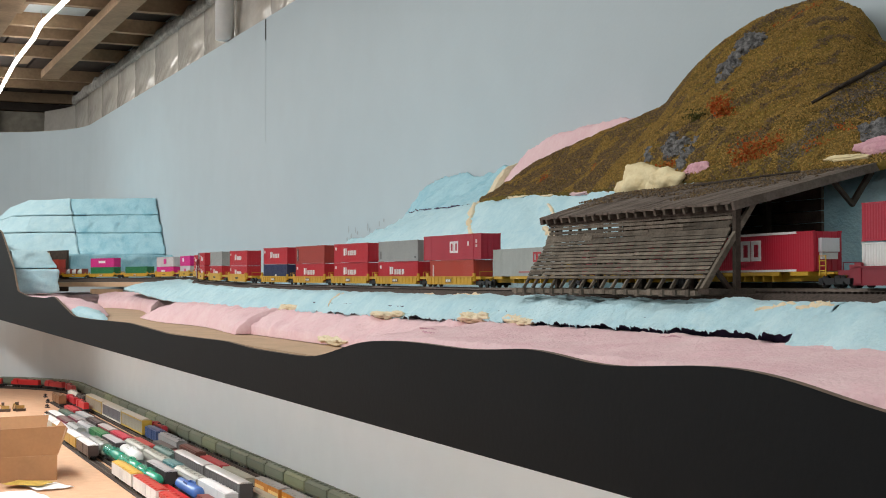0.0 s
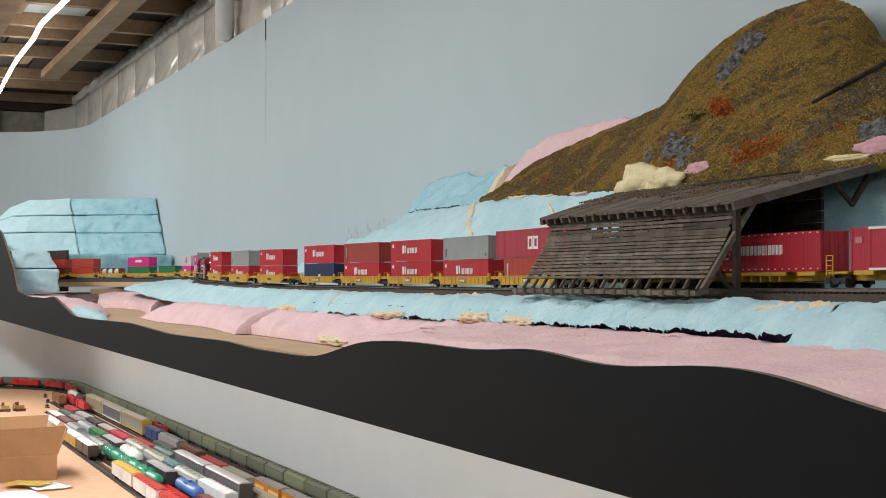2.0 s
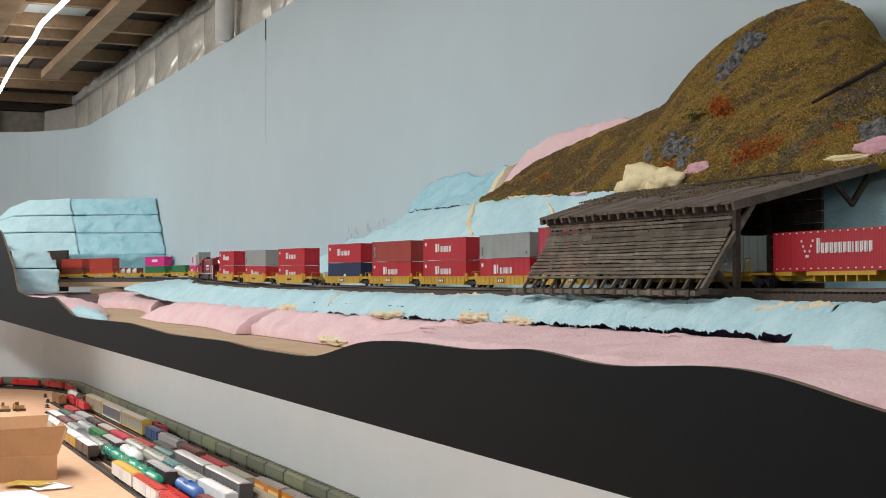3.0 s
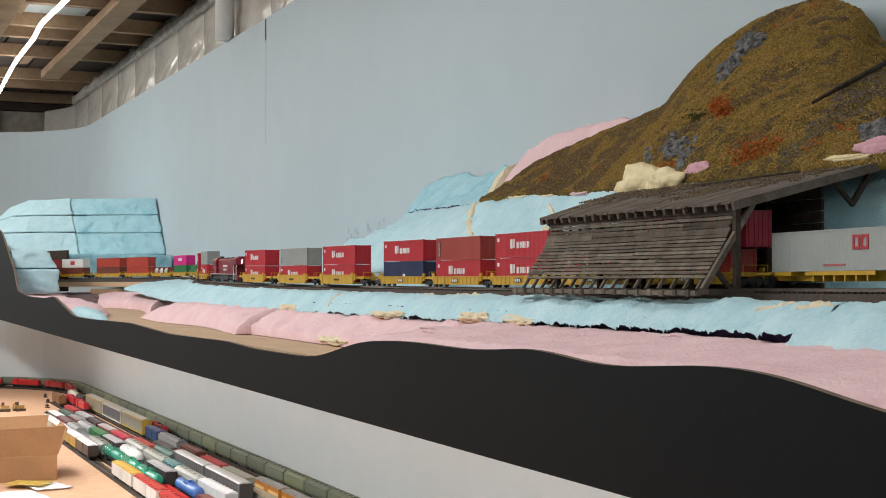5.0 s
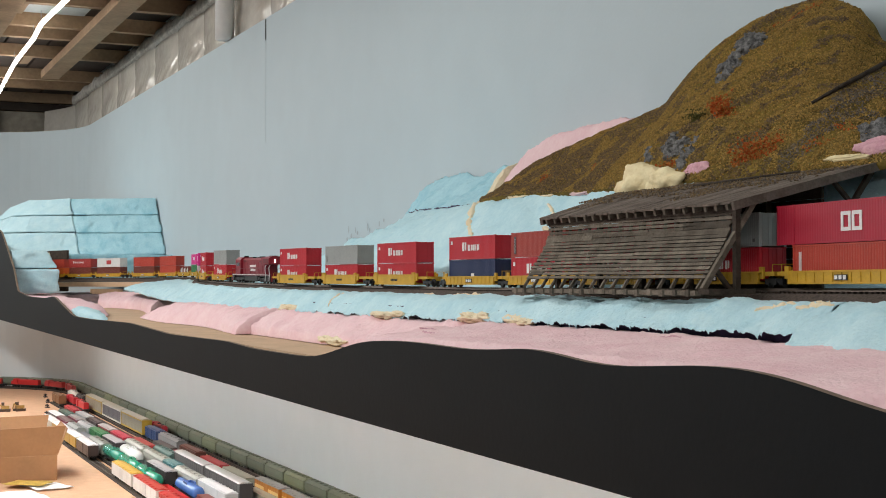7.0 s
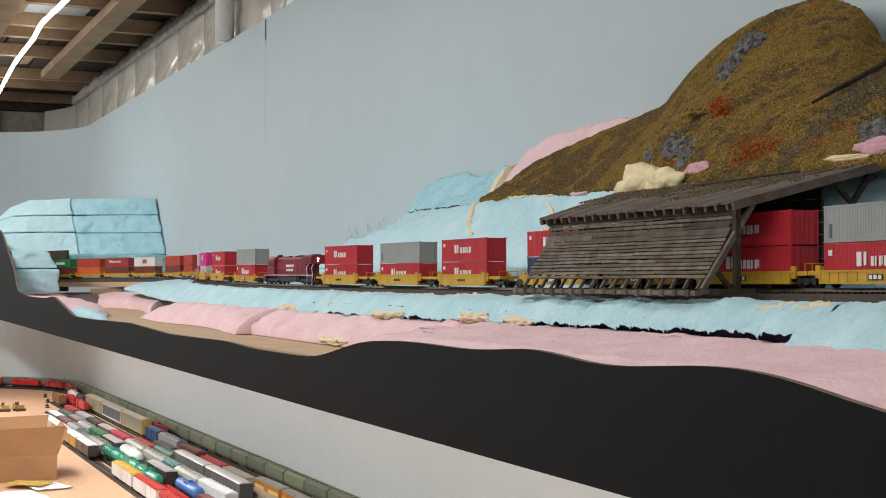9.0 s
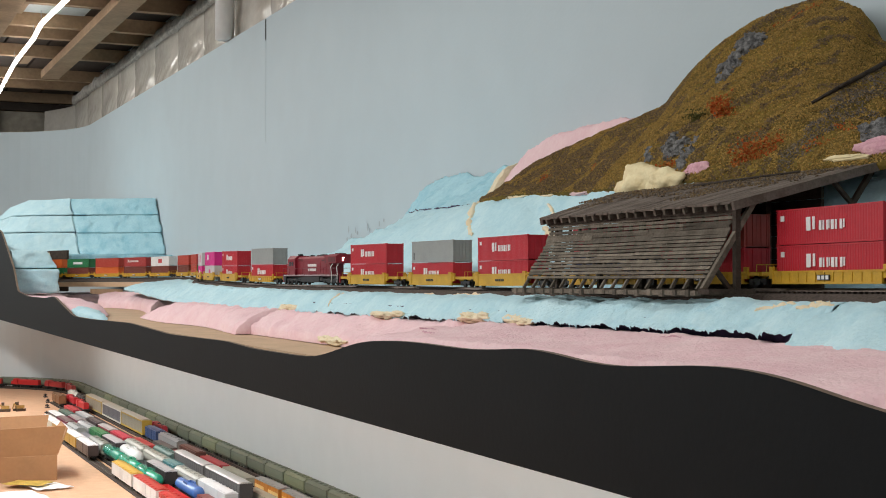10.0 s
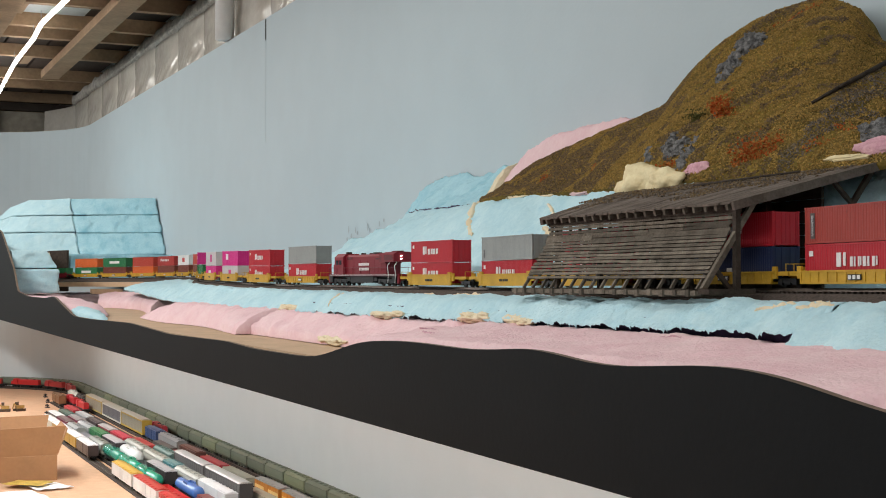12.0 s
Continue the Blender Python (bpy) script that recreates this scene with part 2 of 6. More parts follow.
wall_strip("wall_east_upper", 1.2, 1.212, D - 0.10, D + 0.803, SKY, "pale sky-blue painted hardboard backdrop with a coved corner")
wall_strip("wall_east_lower", 1.214, 1.225, 0.6, D - 0.10, GREYWALL, "pale grey painted wall behind the lower yard", 7.1, 0.8)
solid("wall_behind", boxes((1.30, 1.42, -2.6, 9.2, 0, D + 1.47), (-3.4, 1.30, 9.08, 9.2, 0, D + 1.47), (-3.5, -3.4, -2.6, 9.2, 0, D + 1.47), (-3.4, 1.30, -2.7, -2.6, 0, D + 1.47)), GREYWALL, "pale outer walls of the basement room", "wall", kind="structure")
solid("floor", boxes((-3.5, 1.42, -2.7, 9.2, -0.1, 0)), FLOORM, "bare concrete basement floor", "floor", kind="structure")
solid("ceiling", boxes((-3.5, 1.42, -2.7, 9.2, D + 1.46, D + 1.50)), OSB, "dark boards above open ceiling joists", "ceiling", kind="structure")


def film_sheet():
    """Film hung between studs: nearly flat, gathered into sharp slanting folds along its lower edge."""
    bm = bmesh.new()
    rows = []
    ny, nz = 900, 22
    for i in range(ny + 1):
        y = 1.5 + 6.73 * i / ny
        near = max(0.0, noise.noise(Vector((y * 1.3, 3, 0))) + 0.35)
        row = []
        for j in range(nz + 1):
            q = j / nz
            z = D + 0.79 + 0.20 * q
            fold = abs(noise.noise(Vector((y * 24 + q * 9.0, q * 1.5, 0)))) ** 0.6
            bay = abs(math.sin(math.pi * (y - 0.3) / 0.42)) ** 0.5
            x = 1.240 - 0.012 * bay - 0.030 * near * fold * max(0, 0.62 - q) - 0.004 * noise.noise(Vector((y * 5, q * 4, 7))) - 0.62 * max(0, y - 7.8) ** 2
            row.append(bm.verts.new((x, y, z)))
        rows.append(row)
    for i in range(ny):
        for j in range(nz):
            bm.faces.new((rows[i][j], rows[i + 1][j], rows[i + 1][j + 1], rows[i][j + 1]))
    return bm


solid("vapour_barrier", film_sheet(), FILM, "wrinkled shiny clear plastic film over the insulation above the backdrop", "plastic film", kind="structure", smooth=True)


def insulation():
    """Grey batt stuffed over the film's upper edge, ragged on top."""
    bm = bmesh.new()
    rows = []
    for i in range(321):
        y = 1.5 + 6.4 * i / 320
        k = 0.010 * noise.noise(Vector((y * 7, 0, 0))) + 0.009 * noise.noise(Vector((y * 24, 0, 4)))
        rows.append([bm.verts.new((x + k * 0.8, y, D + z + k * h)) for x, z, h in ((1.238, 0.988, 0.2), (1.226, 0.996, 0.4), (1.221, 1.012, 0.7), (1.222, 1.030, 1.4), (1.228, 1.046, 2.6), (1.285, 1.052, 1))])
    for p, q in zip(rows, rows[1:]):
        for j in range(5):
            bm.faces.new((p[j], q[j], q[j + 1], p[j + 1]))
    return bm


solid("insulation_batt", insulation(), material("grey_insulation", (0.42, 0.40, 0.37), 0.9, spots=0.35, size=22, bump=1.0, bump_size=60, spec=0.2), "ragged grey insulation stuffed above the plastic film", "insulation", kind="structure", smooth=True)


def ceiling_frame():
    for y in (3.9, 4.6, 5.24, 5.72, 6.0, 6.52, 7.25, 7.6, 8.2, 8.8):
        bm = boxes((-3.3, 1.29, y, y + 0.04, D + 1.039, D + 1.094))
        solid("ceiling_joist", bm, STUD, "rough spruce joist spanning the room under the roof boards", "joist", "ceiling joists")
    for x in (0.925, 0.53, 0.1):
        bm = boxes((x, x + 0.085, -2.5, 6.95, D + 1.0, D + 1.037))
        solid("strapping_board", bm, STUD, "long spruce board nailed across the undersides of the joists", "board", "ceiling boards")
    # floor boards over the joists, stained brown, with open slots
    for k, x in enumerate((-0.62, -0.43, -0.24, -0.05, 0.14, 0.33, 0.52, 0.71, 0.90, 1.09)):
        solid("subfloor_board", boxes((x, x + 0.178, 3.0, 9.0, D + 1.0945, D + 1.112)), SUBFLOOR, "stained brown subfloor board over the joists", "board", "subfloor boards")
    solid("vapour_sheet", boxes((0.66, 0.93, 5.66 - 0.24, 5.70, D + 1.088, D + 1.0915)), material("milky_sheet", (0.50, 0.56, 0.58), 0.3, spots=0.12, size=9), "milky plastic sheet tucked between the joists", "plastic film")
    for x, y in ((0.62, 5.282), (0.98, 5.762), (0.30, 6.042), (0.80, 6.562)):
        solid("joist_block", boxes((x, x + 0.04, y, y + 0.22, D + 1.042, D + 1.093)), STUD, "short spruce block between two joists", "block", "joist blocks")
    solid("wall_plate", boxes((1.215, 1.29, -2.5, 9.0, D + 1.13, D + 1.25)), OSB, "dark timber plate where the joists meet the wall", "board")
    solid("far_header", boxes((-3.2, 1.29, 8.3, 8.36, D + 0.62, D + 0.99)), material("kraft_insulation_film", (0.36, 0.33, 0.27), 0.5, spots=0.3, size=4), "pale film-covered insulation above the far wall", "insulation")
    for x in (0.35, 0.78, 1.2):
        solid("wall_stud", boxes((x, x + 0.09, 8.27, 8.298, D + 0.62, D + 0.99)), STUD, "brown timber stud above the far wall", "stud", "wall studs")
    solid("top_plate", boxes((-3.2, 1.29, 8.24, 8.298, D + 0.992, D + 1.035)), OSB, "dark timber plate above the far wall", "board")


ceiling_frame()


def strip_lamp():
    lamp = thing("strip_light", "long glowing white strip light hung under the ceiling joists", "ceiling lamp")
    bm = bmesh.new()
    run = [(0.76, 4.4), (0.734, 4.88), (0.716, 5.38), (0.731, 5.71), (0.737, 6.42), (0.775, 7.36), (0.785, 7.6)]
    for a, b in zip(run, run[1:]):
        rod(bm, (*a, D + 0.985), (*b, D + 0.985), 0.0085, 10)
    part("tube", bm, TUBE, lamp, "glowing tube")
    for a, b in zip(run, run[1:]):
        bm = bmesh.new()
        rod(bm, (*a, D + 0.985), (*a, D + 1.038), 0.0012, 6)
        part("hanger", bm, STEEL, lamp, "thin wire hanger")


strip_lamp()
bm = bmesh.new()
rod(bm, (1.185, 4.43, D + 0.803), (1.185, 4.43, D + 1.25), 0.032, 20)
solid("vent_pipe", bm, material("white_pvc", (0.72, 0.70, 0.68), 0.4, spots=0.05, size=10), "white plastic vent pipe standing on the backdrop's top edge", "pipe", smooth=True)
# the open joint between two backdrop panels
solid("panel_joint", boxes((1.1975, 1.1995, 4.0, 4.0045, D + 0.735, D + 0.80)), BLACKP, "dark open joint between two backdrop panels", "joint", kind="structure")
solid("panel_seam", boxes((1.1988, 1.1996, 4.0012, 4.0021, D + 0.42, D + 0.733)), material("filled_seam", (0.43, 0.50, 0.535), 0.8), "faint filled seam between two backdrop panels", "joint", kind="structure")

# ---- upper deck ----
solid("deck", boxes((0.508, 1.1995, -1.6, 7.6, D - 0.100, D - 0.087)), PLY, "bare plywood benchwork deck of the upper level", "deck", kind="structure")


def fascia():
    top = [(-1.6, -0.06), (-0.6, -0.05), (0.2, -0.08), (0.42, -0.08), (0.55, -0.069), (0.613, -0.0592), (0.654, -0.0531), (0.693, -0.0524), (0.742, -0.0542), (0.797, -0.0589), (0.842, -0.0603), (0.892, -0.0573), (0.918, -0.0539),
           (0.955, -0.053), (1.038, -0.0587), (1.096, -0.0594), (1.146, -0.0581), (1.228, -0.0584), (1.322, -0.0628), (1.391, -0.0742), (1.467, -0.0867), (1.528, -0.0886), (1.717, -0.0895), (1.857, -0.085), (2.208, -0.0884), (2.534, -0.0795),
           (2.96, -0.0835), (3.186, -0.083), (3.357, -0.0601), (3.496, -0.0399), (3.646, -0.0474), (3.985, -0.0468), (4.247, -0.0328), (4.32, 0.027), (4.684, 0.1598), (5.2, 0.21), (7.4, 0.22)]
    ys = [-1.6 + 9.0 * i / 720 for i in range(721)]
    a = np.array(top)
    zs = np.interp(ys, a[:, 0], a[:, 1])
    ker = np.ones(7) / 7
    zs = np.convolve(np.pad(zs, 3, mode="edge"), ker, "valid")
    bm = bmesh.new()
    cols = []
    for y, z in zip(ys, zs):
        lo = D - 0.1487 + (y - 0.8) * 0.0042
        cols.append([bm.verts.new(p) for p in ((0.5, y, lo), (0.5, y, D + z), (0.506, y, D + z), (0.506, y, lo))])
    for p, q in zip(cols, cols[1:]):
        for i in range(4):
            bm.faces.new((p[i], q[i], q[(i + 1) % 4], p[(i + 1) % 4]))
    bm.faces.new(cols[0][::-1])
    bm.faces.new(cols[-1])
    ob = solid("fascia", bm, FASCIA, "black painted hardboard fascia with a wavy sawn top edge", "fascia", kind="structure")
    ob.data.materials.append(EDGE)
    for p in ob.data.polygons:
        if p.normal.z > 0.5:
            p.material_index = 1


fascia()

# track centre line: x, y, height of the rail, front of the train first
TRACK = [(0.738, 0.772, -0.0054), (0.748, 0.912, -0.0061), (0.755, 1.052, -0.0067), (0.759, 1.192, -0.0074), (0.764, 1.332, -0.0081), (0.767, 1.472, -0.0087), (0.768, 1.612, -0.0091), (0.768, 1.752, -0.0088),
         (0.764, 1.891, -0.0085), (0.759, 2.031, -0.0082), (0.755, 2.171, -0.0079), (0.751, 2.311, -0.0076), (0.749, 2.451, -0.0067), (0.75, 2.591, -0.0054), (0.754, 2.731, -0.004), (0.763, 2.871, -0.0026)]
TRACK += [(0.777, 3.01, -0.0013), (0.799, 3.148, 0.0001), (0.827, 3.286, 0.0016), (0.86, 3.422, 0.0032), (0.896, 3.557, 0.0048), (0.93, 3.693, 0.0064), (0.959, 3.83, 0.008), (0.978, 3.968, 0.0088), (0.985, 4.108, 0.0088),
          (0.975, 4.248, 0.0084), (0.949, 4.385, 0.008), (0.909, 4.519, 0.0075), (0.859, 4.65, 0.0071), (0.805, 4.779, 0.0066), (0.754, 4.909, 0.0061), (0.705, 5.041, 0.0056)]
STEP = 0.14


def on_track(s):
    """The place on the track s metres behind its first point."""
    k = len(TRACK) - 1
    f = s / STEP
    if f <= 0:
        return Vector((TRACK[0][0] + 0.0734 * s, TRACK[0][1] + 0.9973 * s, D + TRACK[0][2]))
    if f >= k:
        e = s - k * STEP
        return Vector((TRACK[k][0] - 0.33 * e, TRACK[k][1] + 0.944 * e, D + TRACK[k][2] - 0.004 * e))
    x, y, z = spline(TRACK, f / k)
    return Vector((x, y, D + z))


def along(s, half=0.06):
    """The pose of a car with its middle s metres down the track: x runs with the train, z up."""
    a, b = on_track(s + half), on_track(s - half)
    d = b - a
    m = Matrix.Rotation(math.atan2(d.y, d.x), 4, "Z") @ Matrix.Rotation(-math.asin(d.z / d.length), 4, "Y")
    return Matrix.Translation((a + b) / 2) @ m


def swept(offsets, s0, s1, step):
    """A closed section of (side, height) points swept down the track; side is positive towards the wall."""
    bm = bmesh.new()
    rings = []
    k = int((s1 - s0) / step)
    for i in range(k + 1):
        m = along(s0 + (s1 - s0) * i / k, 0.01)
        rings.append([bm.verts.new(m @ Vector((0, o, h))) for o, h in offsets])
    for p, q in zip(rings, rings[1:]):
        for i in range(len(offsets)):
            j = (i + 1) % len(offsets)
            bm.faces.new((p[i], p[j], q[j], q[i]))
    return bm


S0, S1 = -1.7, 5.2
solid("roadbed", swept([(-0.034, -0.014), (-0.022, -0.0045), (0.022, -0.0045), (0.034, -0.014)], S0, S1, 0.03), BALLAST, "dark brown ballast roadbed under the model track", "ballast", kind="stuff")
track = thing("model_track", "single model railway track with dull steel rails", "track")
for side in (-0.00825, 0.00825):
    part("rail", swept([(side - 0.0012, -0.0028), (side - 0.0005, -0.0008), (side - 0.0005, 0), (side + 0.0005, 0), (side + 0.0005, -0.0008), (side + 0.0012, -0.0028)], S0, S1, 0.03), RAIL, track, "dull steel rail")


def ties():
    bm = boxes((-0.0014, 0.0014, -0.015, 0.015, -0.0052, -0.0029))
    me = mesh_of("tie", bm, TIE)
    for i in range(300):
        ob = part("tie", me, TIE, track)
        ob.matrix_basis = along(-0.15 + i * 0.0066, 0.01)
    bm = bmesh.new()
    s = -0.15 + 300 * 0.0066
    while s < 4.6:
        box(bm, -0.0014, 0.0014, -0.015, 0.015, -0.0052, -0.0029, along(s, 0.01))
        s += 0.0066
    part("far_ties", bm, TIE, track)["kind"] = "stuff"


ties()

# ---- foam scenery ----
def foam(name, lines, nu, nv, mat, label, amp=0.004, scale=28, drop=-0.086, seed=0.0, smooth=True, ragged=False, calm=False, hang=0.0):
    return solid(name, sheet(lines, nu, nv, amp, scale, drop, seed, ragged, calm, hang), mat, label, "foam", "foam scenery", smooth=smooth)


TX = lambda y: float(np.interp(y, [p[1] for p in TRACK], [p[0] for p in TRACK]))
TZ = lambda y: float(np.interp(y, [p[1] for p in TRACK], [p[2] for p in TRACK]))


def ribbon(ys, dx, z):
    """A curve along the track at the distance dx from it."""
    return [(TX(y) + dx if not callable(dx) else dx(y), y, z(y) if callable(z) else TZ(y) + z) for y in ys]


# the hill's ridge and foot: x, y, height
RIDGE = [(1.15, 0.45, 0.10), (1.15, 0.85, 0.17), (1.15, 1.12, 0.225), (1.15, 1.2637, 0.2863), (1.15, 1.31, 0.335), (1.15, 1.37, 0.358), (1.15, 1.43, 0.3625), (1.15, 1.525, 0.3556), (1.15, 1.632, 0.3247), (1.145, 1.70, 0.285), (1.10, 1.672, 0.255)]
RIDGE += [(1.08, 1.751, 0.2353), (1.08, 1.834, 0.2264), (1.08, 1.924, 0.2149), (1.08, 2.0215, 0.1967), (1.07, 2.10, 0.172), (1.06, 2.17, 0.150)]
FOOT = [(0.85, 0.45, 0.10), (0.85, 0.75, 0.103), (0.845, 0.93, 0.104), (0.84, 1.0, 0.1045), (0.84, 1.06, 0.1045), (0.84, 1.12, 0.1045), (0.84, 1.18, 0.105), (0.845, 1.24, 0.107), (0.855, 1.31, 0.110), (0.87, 1.385, 0.112), (0.90, 1.43, 0.118)]
FOOT += [(0.93, 1.50, 0.121), (0.95, 1.60, 0.124), (0.95, 1.70, 0.126), (0.95, 1.82, 0.130), (0.95, 1.92, 0.131), (0.955, 1.985, 0.129)]


def foam_strips():
    ys = [0.35, 0.55, 0.798]
    foam("blue_foam_strip", [ribbon(ys, lambda y: 0.630, lambda y: -0.045), ribbon(ys, lambda y: 0.655, lambda y: -0.027), ribbon(ys, -0.055, -0.0125), ribbon(ys, -0.036, -0.0120), ribbon(ys, -0.028, -0.0120)], 130, 26, BLUE, "carved pale blue foam slab beside the track", seed=3, calm=True)
    ys = [0.80, 0.95, 1.1, 1.25, 1.4, 1.6, 1.8, 2.0]
    slab = [ribbon(ys, lambda y: 0.645, lambda y: float(np.interp(y, [0.6, 0.81, 1.15, 1.44, 1.8, 2.1], [-0.037, -0.0385, -0.0405, -0.0430, -0.0455, -0.047]))), ribbon(ys, lambda y: 0.672, lambda y: -0.0215), ribbon(ys, -0.055, -0.0105), ribbon(ys, -0.036, -0.0112), ribbon(ys, -0.028, -0.0112)]
    foam("blue_foam_strip", slab, 640, 26, BLUE, "long carved pale blue foam slab beside the track", hang=0.0012, seed=5, ragged=True, calm=True)
    on_slab = lambda u, v: skin(slab, u, v, 0.004, 28, 5, True)
    for k, (path, w) in enumerate(((((0.085, 0.20), (0.07, 0.29), (0.055, 0.36)), 0.0035), (((0.045, 0.24), (0.03, 0.34), (0.012, 0.44)), 0.0045), (((0.035, 0.42), (0.022, 0.46)), 0.002), (((0.62, 0.55), (0.70, 0.6), (0.80, 0.62)), 0.004), (((0.90, 0.10), (0.915, 0.3), (0.93, 0.55)), 0.003))):
        solid("foam_smear", smear(path, w, 0.0007, on_slab, k * 3.0), ORANGEFOAM, "thin tan smear of expanding foam on the blue foam", "foam", "foam smears", smooth=True)
    ys = [2.005, 2.3, 2.6, 2.9, 3.2, 3.5, 3.8, 4.15]
    foam("blue_foam_strip", [ribbon(ys, lambda y: float(np.interp(y, [2.0, 2.9, 3.4, 3.75, 4.15], [0.655, 0.675, 0.72, 0.762, 0.80])), lambda y: float(np.interp(y, [2.1, 2.4, 2.85, 3.2, 3.75, 4.15], [-0.048, -0.047, -0.043, -0.039, -0.030, -0.024]))), ribbon(ys, lambda y: float(np.interp(y, [2.0, 2.9, 3.4, 4.15], [0.69, 0.705, 0.75, 0.85])), lambda y: float(np.interp(y, [3.2, 4.15], [-0.022, -0.012]))), ribbon(ys, -0.045, -0.0095), ribbon(ys, -0.034, -0.0085), ribbon(ys, -0.028, -0.0085)], 420, 26, BLUE, "pale carved blue foam slab beside the track", hang=0.006, seed=9, calm=True)
    # pink layer below
    PINK_YS = ys = [0.2, 0.4, 0.6, 0.8, 1.0, 1.2, 1.32]
    foam("pink_foam_strip", [ribbon(ys, lambda y: 0.509, lambda y: float(np.interp(y, [0.2, 0.42, 0.55, 0.62, 0.7, 0.84, 0.95, 1.04, 1.2, 1.33], [-0.08, -0.078, -0.066, -0.057, -0.051, -0.057, -0.051, -0.056, -0.055, -0.06]))), ribbon(ys, lambda y: 0.56, lambda y: -0.052), ribbon(ys, lambda y: 0.625, lambda y: -0.0462), ribbon(ys, lambda y: 0.655, lambda y: -0.0450)], 320, 24, PINK, "carved pink foam slab behind the fascia edge", amp=0.003, seed=13)
    ys = [1.325, 1.42, 1.55, 1.75, 1.95, 2.1]
    foam("pink_foam_strip", [ribbon(ys, lambda y: float(np.interp(y, [1.32, 1.4, 1.55, 2.1], [0.512, 0.56, 0.60, 0.607])), lambda y: -0.074), ribbon(ys, lambda y: 0.625, lambda y: -0.06), ribbon(ys, lambda y: 0.65, lambda y: -0.0465), ribbon(ys, lambda y: 0.70, lambda y: -0.046)], 220, 20, PINK, "carved pink foam slab on the plywood deck", amp=0.004, seed=17)
    ys = [2.105, 2.25, 2.4, 2.55, 2.75, 2.95, 3.13]
    front = lambda y: float(np.interp(y, [2.1, 2.2, 2.4, 2.55, 2.74, 3.0, 3.13], [0.580, 0.592, 0.616, 0.621, 0.608, 0.622, 0.640]))
    end = lambda y, z: float(np.interp(y, [2.85, 3.13], [z, -0.080]))
    foam("pink_foam_strip", [ribbon(ys, front, lambda y: -0.0845), ribbon(ys, lambda y: front(y) + 0.012, lambda y: end(y, -0.067)), ribbon(ys, lambda y: 0.655, lambda y: end(y, -0.048)), ribbon(ys, lambda y: 0.71, lambda y: end(y, -0.046))], 240, 22, PINK, "carved pink foam slab on the plywood deck", amp=0.004, seed=19)
    foam("pink_foam_offcut", [[(0.752, 4.33, -0.085), (0.79, 4.10, -0.085), (0.785, 3.82, -0.085), (0.70, 3.3, -0.085)], [(0.762, 4.35, -0.060), (0.80, 4.13, -0.060), (0.795, 3.85, -0.060), (0.708, 3.31, -0.064)], [(0.80, 4.45, -0.043), (0.85, 4.3, -0.041), (0.85, 3.9, -0.042), (0.735, 3.33, -0.046)], [(0.95, 4.45, -0.042), (0.98, 4.3, -0.041), (0.93, 3.9, -0.041), (0.80, 3.35, -0.044)]], 140, 22, PINK, "loose carved pink foam offcut on the plywood deck", amp=0.004, seed=23)
    # tears and open seams across the pink foam
    tears = [ribbon(PINK_YS, lambda y: 0.509, lambda y: float(np.interp(y, [0.2, 0.42, 0.55, 0.62, 0.7, 0.84, 0.95, 1.04, 1.2, 1.33], [-0.08, -0.078, -0.066, -0.057, -0.051, -0.057, -0.051, -0.056, -0.055, -0.06]))), ribbon(PINK_YS, lambda y: 0.56, lambda y: -0.052), ribbon(PINK_YS, lambda y: 0.625, lambda y: -0.0462), ribbon(PINK_YS, lambda y: 0.655, lambda y: -0.0450)]
    on_pink = lambda u, v: skin(tears, u, v, 0.003, 28, 13)
    for k, (path, w) in enumerate(((((0.985, 0.35), (0.965, 0.42), (0.94, 0.50)), 0.0012), (((0.90, 0.24), (0.875, 0.26)), 0.0022), (((0.62, 0.62), (0.60, 0.66)), 0.0018))):
        solid("foam_tear", smear(path, w, 0.0007, on_pink, k * 4.0), PINKRAW, "torn darker pink patch in the foam", "foam", "foam tears", smooth=True)
    # scraps by the tunnel
    foam("pink_foam_scrap", [[(0.512, 3.25, -0.080), (0.512, 3.5, -0.054), (0.512, 3.9, -0.052), (0.512, 4.6, -0.05)], [(0.56, 3.2, -0.080), (0.56, 3.45, -0.056), (0.56, 3.9, -0.05), (0.56, 4.6, -0.048)], [(0.60, 3.3, -0.083), (0.62, 3.6, -0.06), (0.62, 4.2, -0.05), (0.66, 4.9, -0.048)]], 60, 16, PINK, "thin pink foam scrap beside the tunnel block", amp=0.005, seed=29)
    foam("blue_foam_scrap", [[(0.512, 2.9, -0.0855), (0.512, 3.05, -0.078), (0.512, 3.3, -0.068)], [(0.525, 2.92, -0.0845), (0.53, 3.05, -0.073), (0.53, 3.3, -0.062)], [(0.545, 3.0, -0.085), (0.56, 3.15, -0.076), (0.575, 3.4, -0.066)]], 40, 12, BLUE, "broken blue foam scrap on the deck", amp=0.004, seed=31)
    # recessed filler, coloured as the shade under the blue slab
    solid("gap_shade_strip", boxes((0.659, 0.72, 0.806, 1.98, D - 0.0855, D - 0.0325)), PURPLE, "dark purple filler standing in for the shade in the undercut below the blue foam", "foam", kind="structure")
    # foam behind the track up to the wall, cut steeply below the hill
    ys = [-0.6 + 3.86 * i / 60 for i in range(61)]
    fy, fx, fz = [p[1] for p in FOOT], [p[0] for p in FOOT], [p[2] for p in FOOT]
